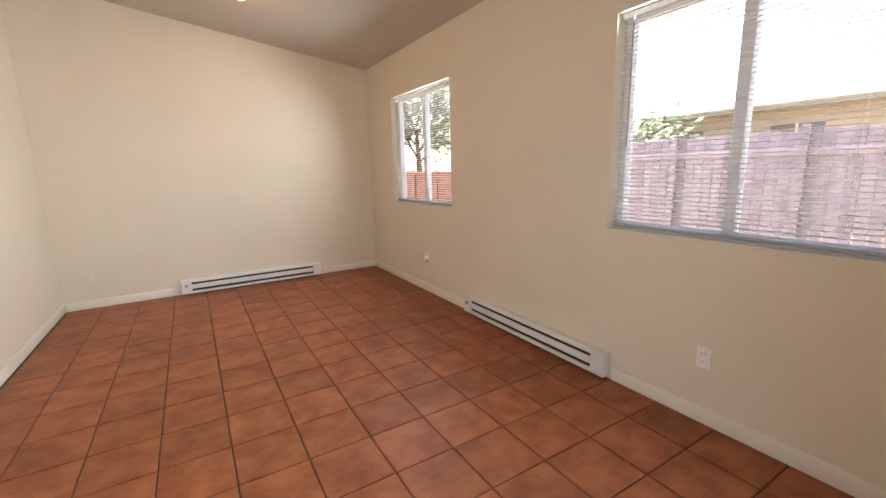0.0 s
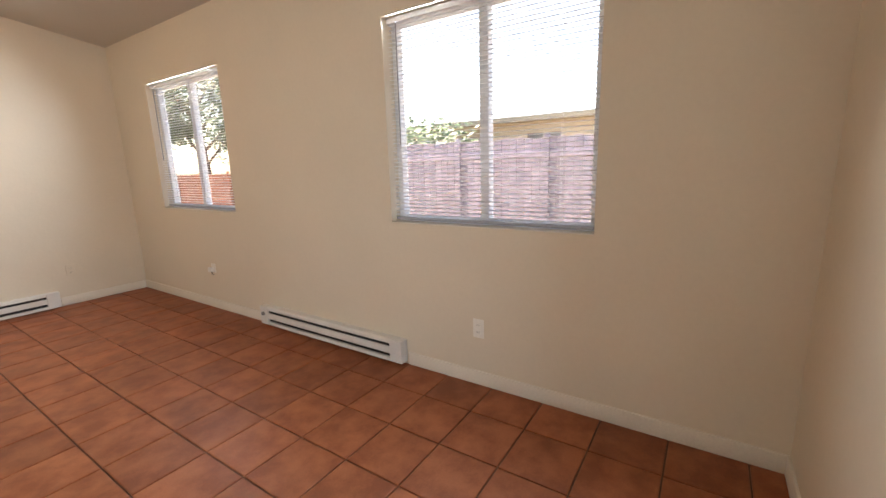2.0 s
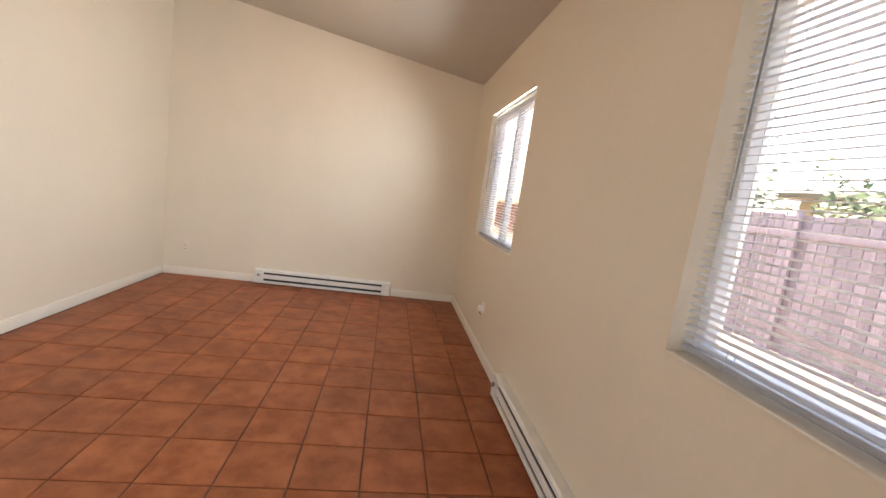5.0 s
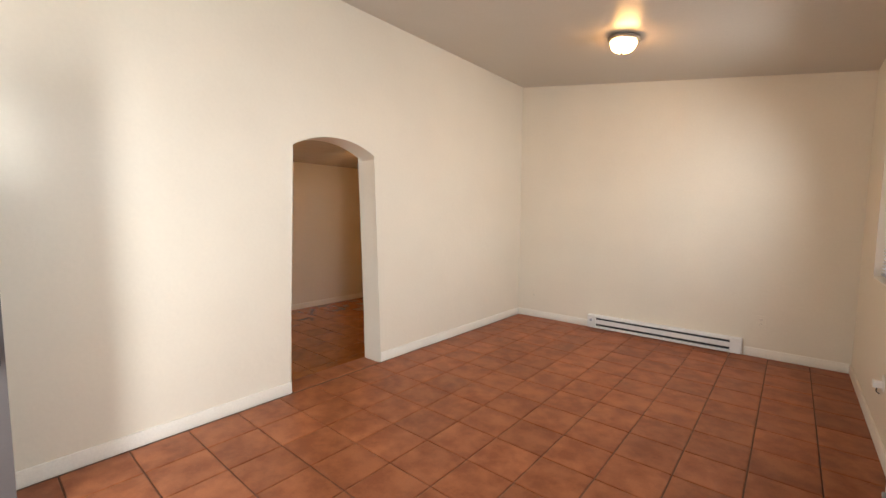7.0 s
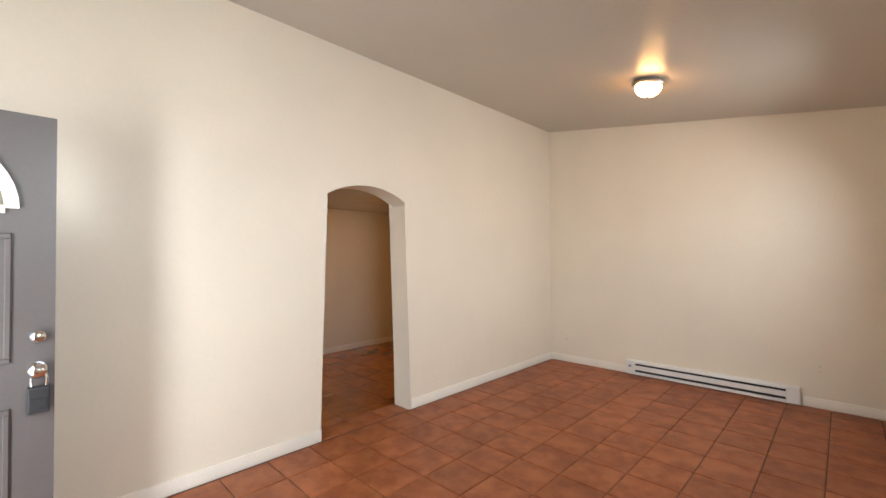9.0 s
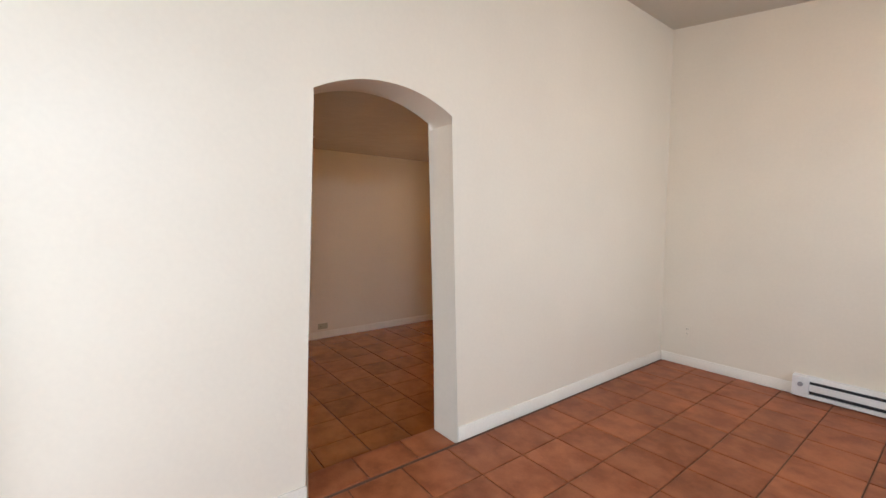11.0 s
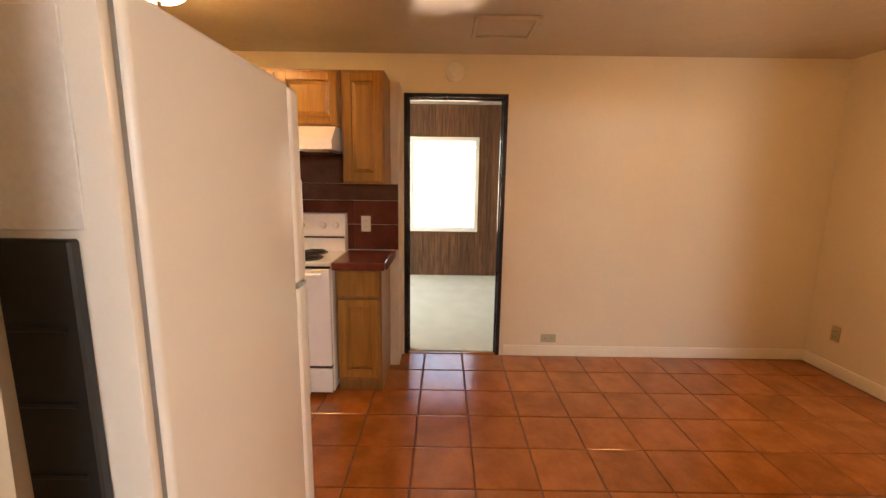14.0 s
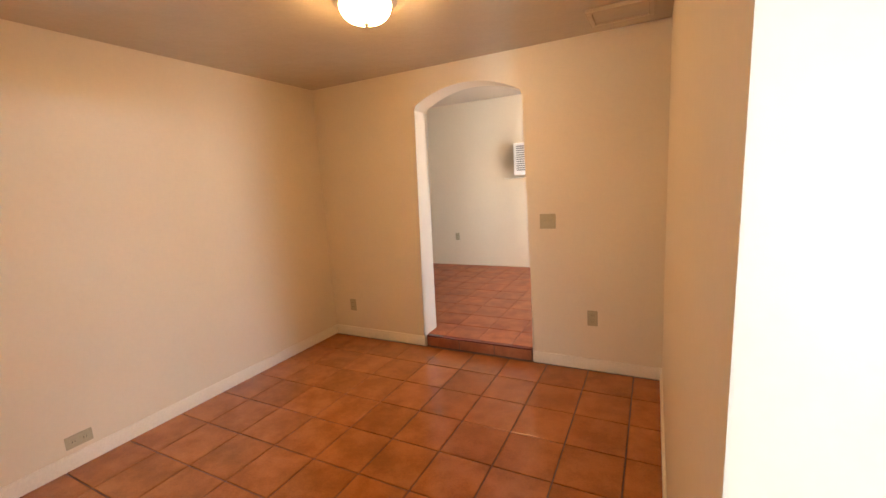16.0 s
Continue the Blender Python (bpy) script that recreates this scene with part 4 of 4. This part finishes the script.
def tree(x, y, h, spread, n, seed, label):
    rnd = random.Random(seed)
    t = empty("tree", pose(x, y, -0.42), label, "tree")
    trunk = tube([(0, 0, -0.05), (0.05, 0.03, h * 0.25), (0.0, 0.1, h * 0.5), (0.1, 0.05, h * 0.75)], [0.19, 0.14, 0.10, 0.04], 10)
    clumps = []
    for k in range(9):
        a = k * 2.4 + rnd.random()
        b = Vector((0.02, 0.06, h * (0.3 + 0.045 * k)))
        e = b + Vector((math.cos(a) * spread * rnd.uniform(0.5, 0.9), math.sin(a) * spread * rnd.uniform(0.5, 0.9), h * rnd.uniform(0.12, 0.3)))
        join_bm(trunk, tube([b, b.lerp(e, 0.5) + Vector((0, 0, 0.15)), e], [0.06, 0.04, 0.012], 6))
        clumps += [e, b.lerp(e, 0.65)]
    part("trunk", trunk, BARK, t, smooth=True)
    verts, faces = [], []
    for i in range(n):
        c = rnd.choice(clumps)
        p = c + Vector((rnd.gauss(0, 0.42), rnd.gauss(0, 0.42), rnd.gauss(0.1, 0.34)))
        u = Vector((rnd.uniform(-1, 1), rnd.uniform(-1, 1), rnd.uniform(-0.6, 0.6))).normalized()
        v = u.orthogonal().normalized()
        s = rnd.uniform(0.07, 0.15)
        k = len(verts)
        verts += [p - u * s, p + v * s * 0.5, p + u * s, p - v * s * 0.5]
        faces.append((k, k + 1, k + 2, k + 3))
    me = bpy.data.meshes.new("crown")
    me.from_pydata([tuple(v) for v in verts], [], faces)
    me.materials.append(LEAF)
    cr = new("crown", me)
    cr.parent = t
    tagged(cr, "loose grey-green crown of small leaves")


tree(10.8, 12.5, 6.5, 2.6, 8000, 3, "grey-green leafy yard tree behind the fence")
tree(11.5, 7.2, 5.2, 2.0, 6500, 5, "green leafy yard tree behind the fence")
tree(13.0, 2.6, 3.2, 1.4, 2600, 7, "low green yard tree near the house")


# ---- panelling planks in the back room ----
pl = {}
y = -4.6
while y < -1.6:
    w_ = random.choice((0.085, 0.10, 0.13))
    spans = [(KFLOOR + 0.01, 2.318)]
    if y + w_ > BW0 - 0.05 and y < BW1 + 0.05:
        spans = [(KFLOOR + 0.01, BWZ0 - 0.052), (BWZ1 + 0.052, 2.318)]
    for z0, z1 in spans:
        key = (w_, round(z0, 3), round(z1, 3))
        if key not in pl:
            pl[key] = mesh_of(box((0, 0.002, z0), (0.012, w_ - 0.002, z1), 0.003), "plank", PANEL)
        o = new("plank", pl[key])
        o.parent = panel_wall
        o.matrix_basis = pose(BACKW - 0.0155, y, 0)
    y += w_

# ---- floor tiles ----
tile_meshes = {}


def tile_at(x0, x1, y0, y1, z, parent, material, key):
    k = (key, round(x1 - x0, 3), round(y1 - y0, 3))
    if k not in tile_meshes:
        a, b = x1 - x0, y1 - y0
        bm = bmesh.new()
        rings = []
        for d, h in ((0.0, -0.009), (0.0, -0.0025), (0.003, -0.0006), (0.007, 0.0)):
            rings.append([bm.verts.new(p) for p in ((d, d, h), (a - d, d, h), (a - d, b - d, h), (d, b - d, h))])
        for p, q in zip(rings, rings[1:]):
            for i in range(4):
                j = (i + 1) % 4
                bm.faces.new((p[i], p[j], q[j], q[i]))
        bm.faces.new(rings[-1])
        tile_meshes[k] = mesh_of(bm, "tile", material)
    o = new("tile", tile_meshes[k])
    o.parent = parent
    o.matrix_basis = pose(x0, y0, z + random.uniform(-0.0006, 0.0004))


def lay(x_lo, x_hi, y_lo, y_hi, x_ref, y_ref, z, parent, material, key, skip=None, pitch_y=PITCH):
    g = 0.0068
    i0, i1 = math.floor((x_lo - x_ref) / PITCH), math.ceil((x_hi - x_ref) / PITCH)
    j0, j1 = math.floor((y_lo - y_ref) / pitch_y), math.ceil((y_hi - y_ref) / pitch_y)
    for i in range(i0, i1):
        for j in range(j0, j1):
            a, b = max(x_ref + i * PITCH + g / 2, x_lo), min(x_ref + (i + 1) * PITCH - g / 2, x_hi)
            c, d = max(y_ref + j * pitch_y + g / 2, y_lo), min(y_ref + (j + 1) * pitch_y - g / 2, y_hi)
            if b - a < 0.025 or d - c < 0.025 or (skip and skip(a, b, c, d)):
                continue
            tile_at(a, b, c, d, z, parent, material, key)


lay(0.001, EAST - 0.001, NEAR + 0.001, -0.001, 3.078, -4.172, 0.0, floor_living, TILE, "living")
lay(-0.218, 0.0, A1L + 0.003, A1R - 0.003, 0.0055 - PITCH, -3.43, 0.0, floor_living, TILE, "living")
lay(KWEST + 0.001, KEAST - 0.001, -4.9, KNORTH - 0.001, -2.238, -2.873, KFLOOR, floor_kitchen, KTILE, "kitchen",
    lambda a, b, c, d: a < JOG - 0.02 and d < -3.4, 0.3125)
lay(KWEST - 0.055, KWEST - 0.003, KD0 + 0.03, KD1 - 0.03, -2.238, -2.873, KFLOOR, floor_kitchen, KTILE, "kitchen")
lay(-4.4, -0.6, 0.0, R3N - 0.001, -2.238, -0.012, RFLOOR, floor_annex, TILE, "annex")
# riser of the step under the second arch
st_ = structure("step", box((A2L + 0.002, -0.035, KFLOOR - 0.005), (A2R - 0.002, -0.013, RFLOOR - 0.012)), GROUT, "tiled step riser under the arch", "step")
for i in range(3):
    o = part("tile", box((A2L + 0.006 + i * 0.318, -0.039, KFLOOR + 0.002), (A2L + 0.318 + i * 0.318, -0.034, RFLOOR - 0.016), 0.002), TILE, st_)
part("nosing", box((A2L + 0.004, -0.042, RFLOOR - 0.014), (A2R - 0.004, -0.001, RFLOOR), 0.004, 2), REDTILE, st_, "dark red nosing strip")
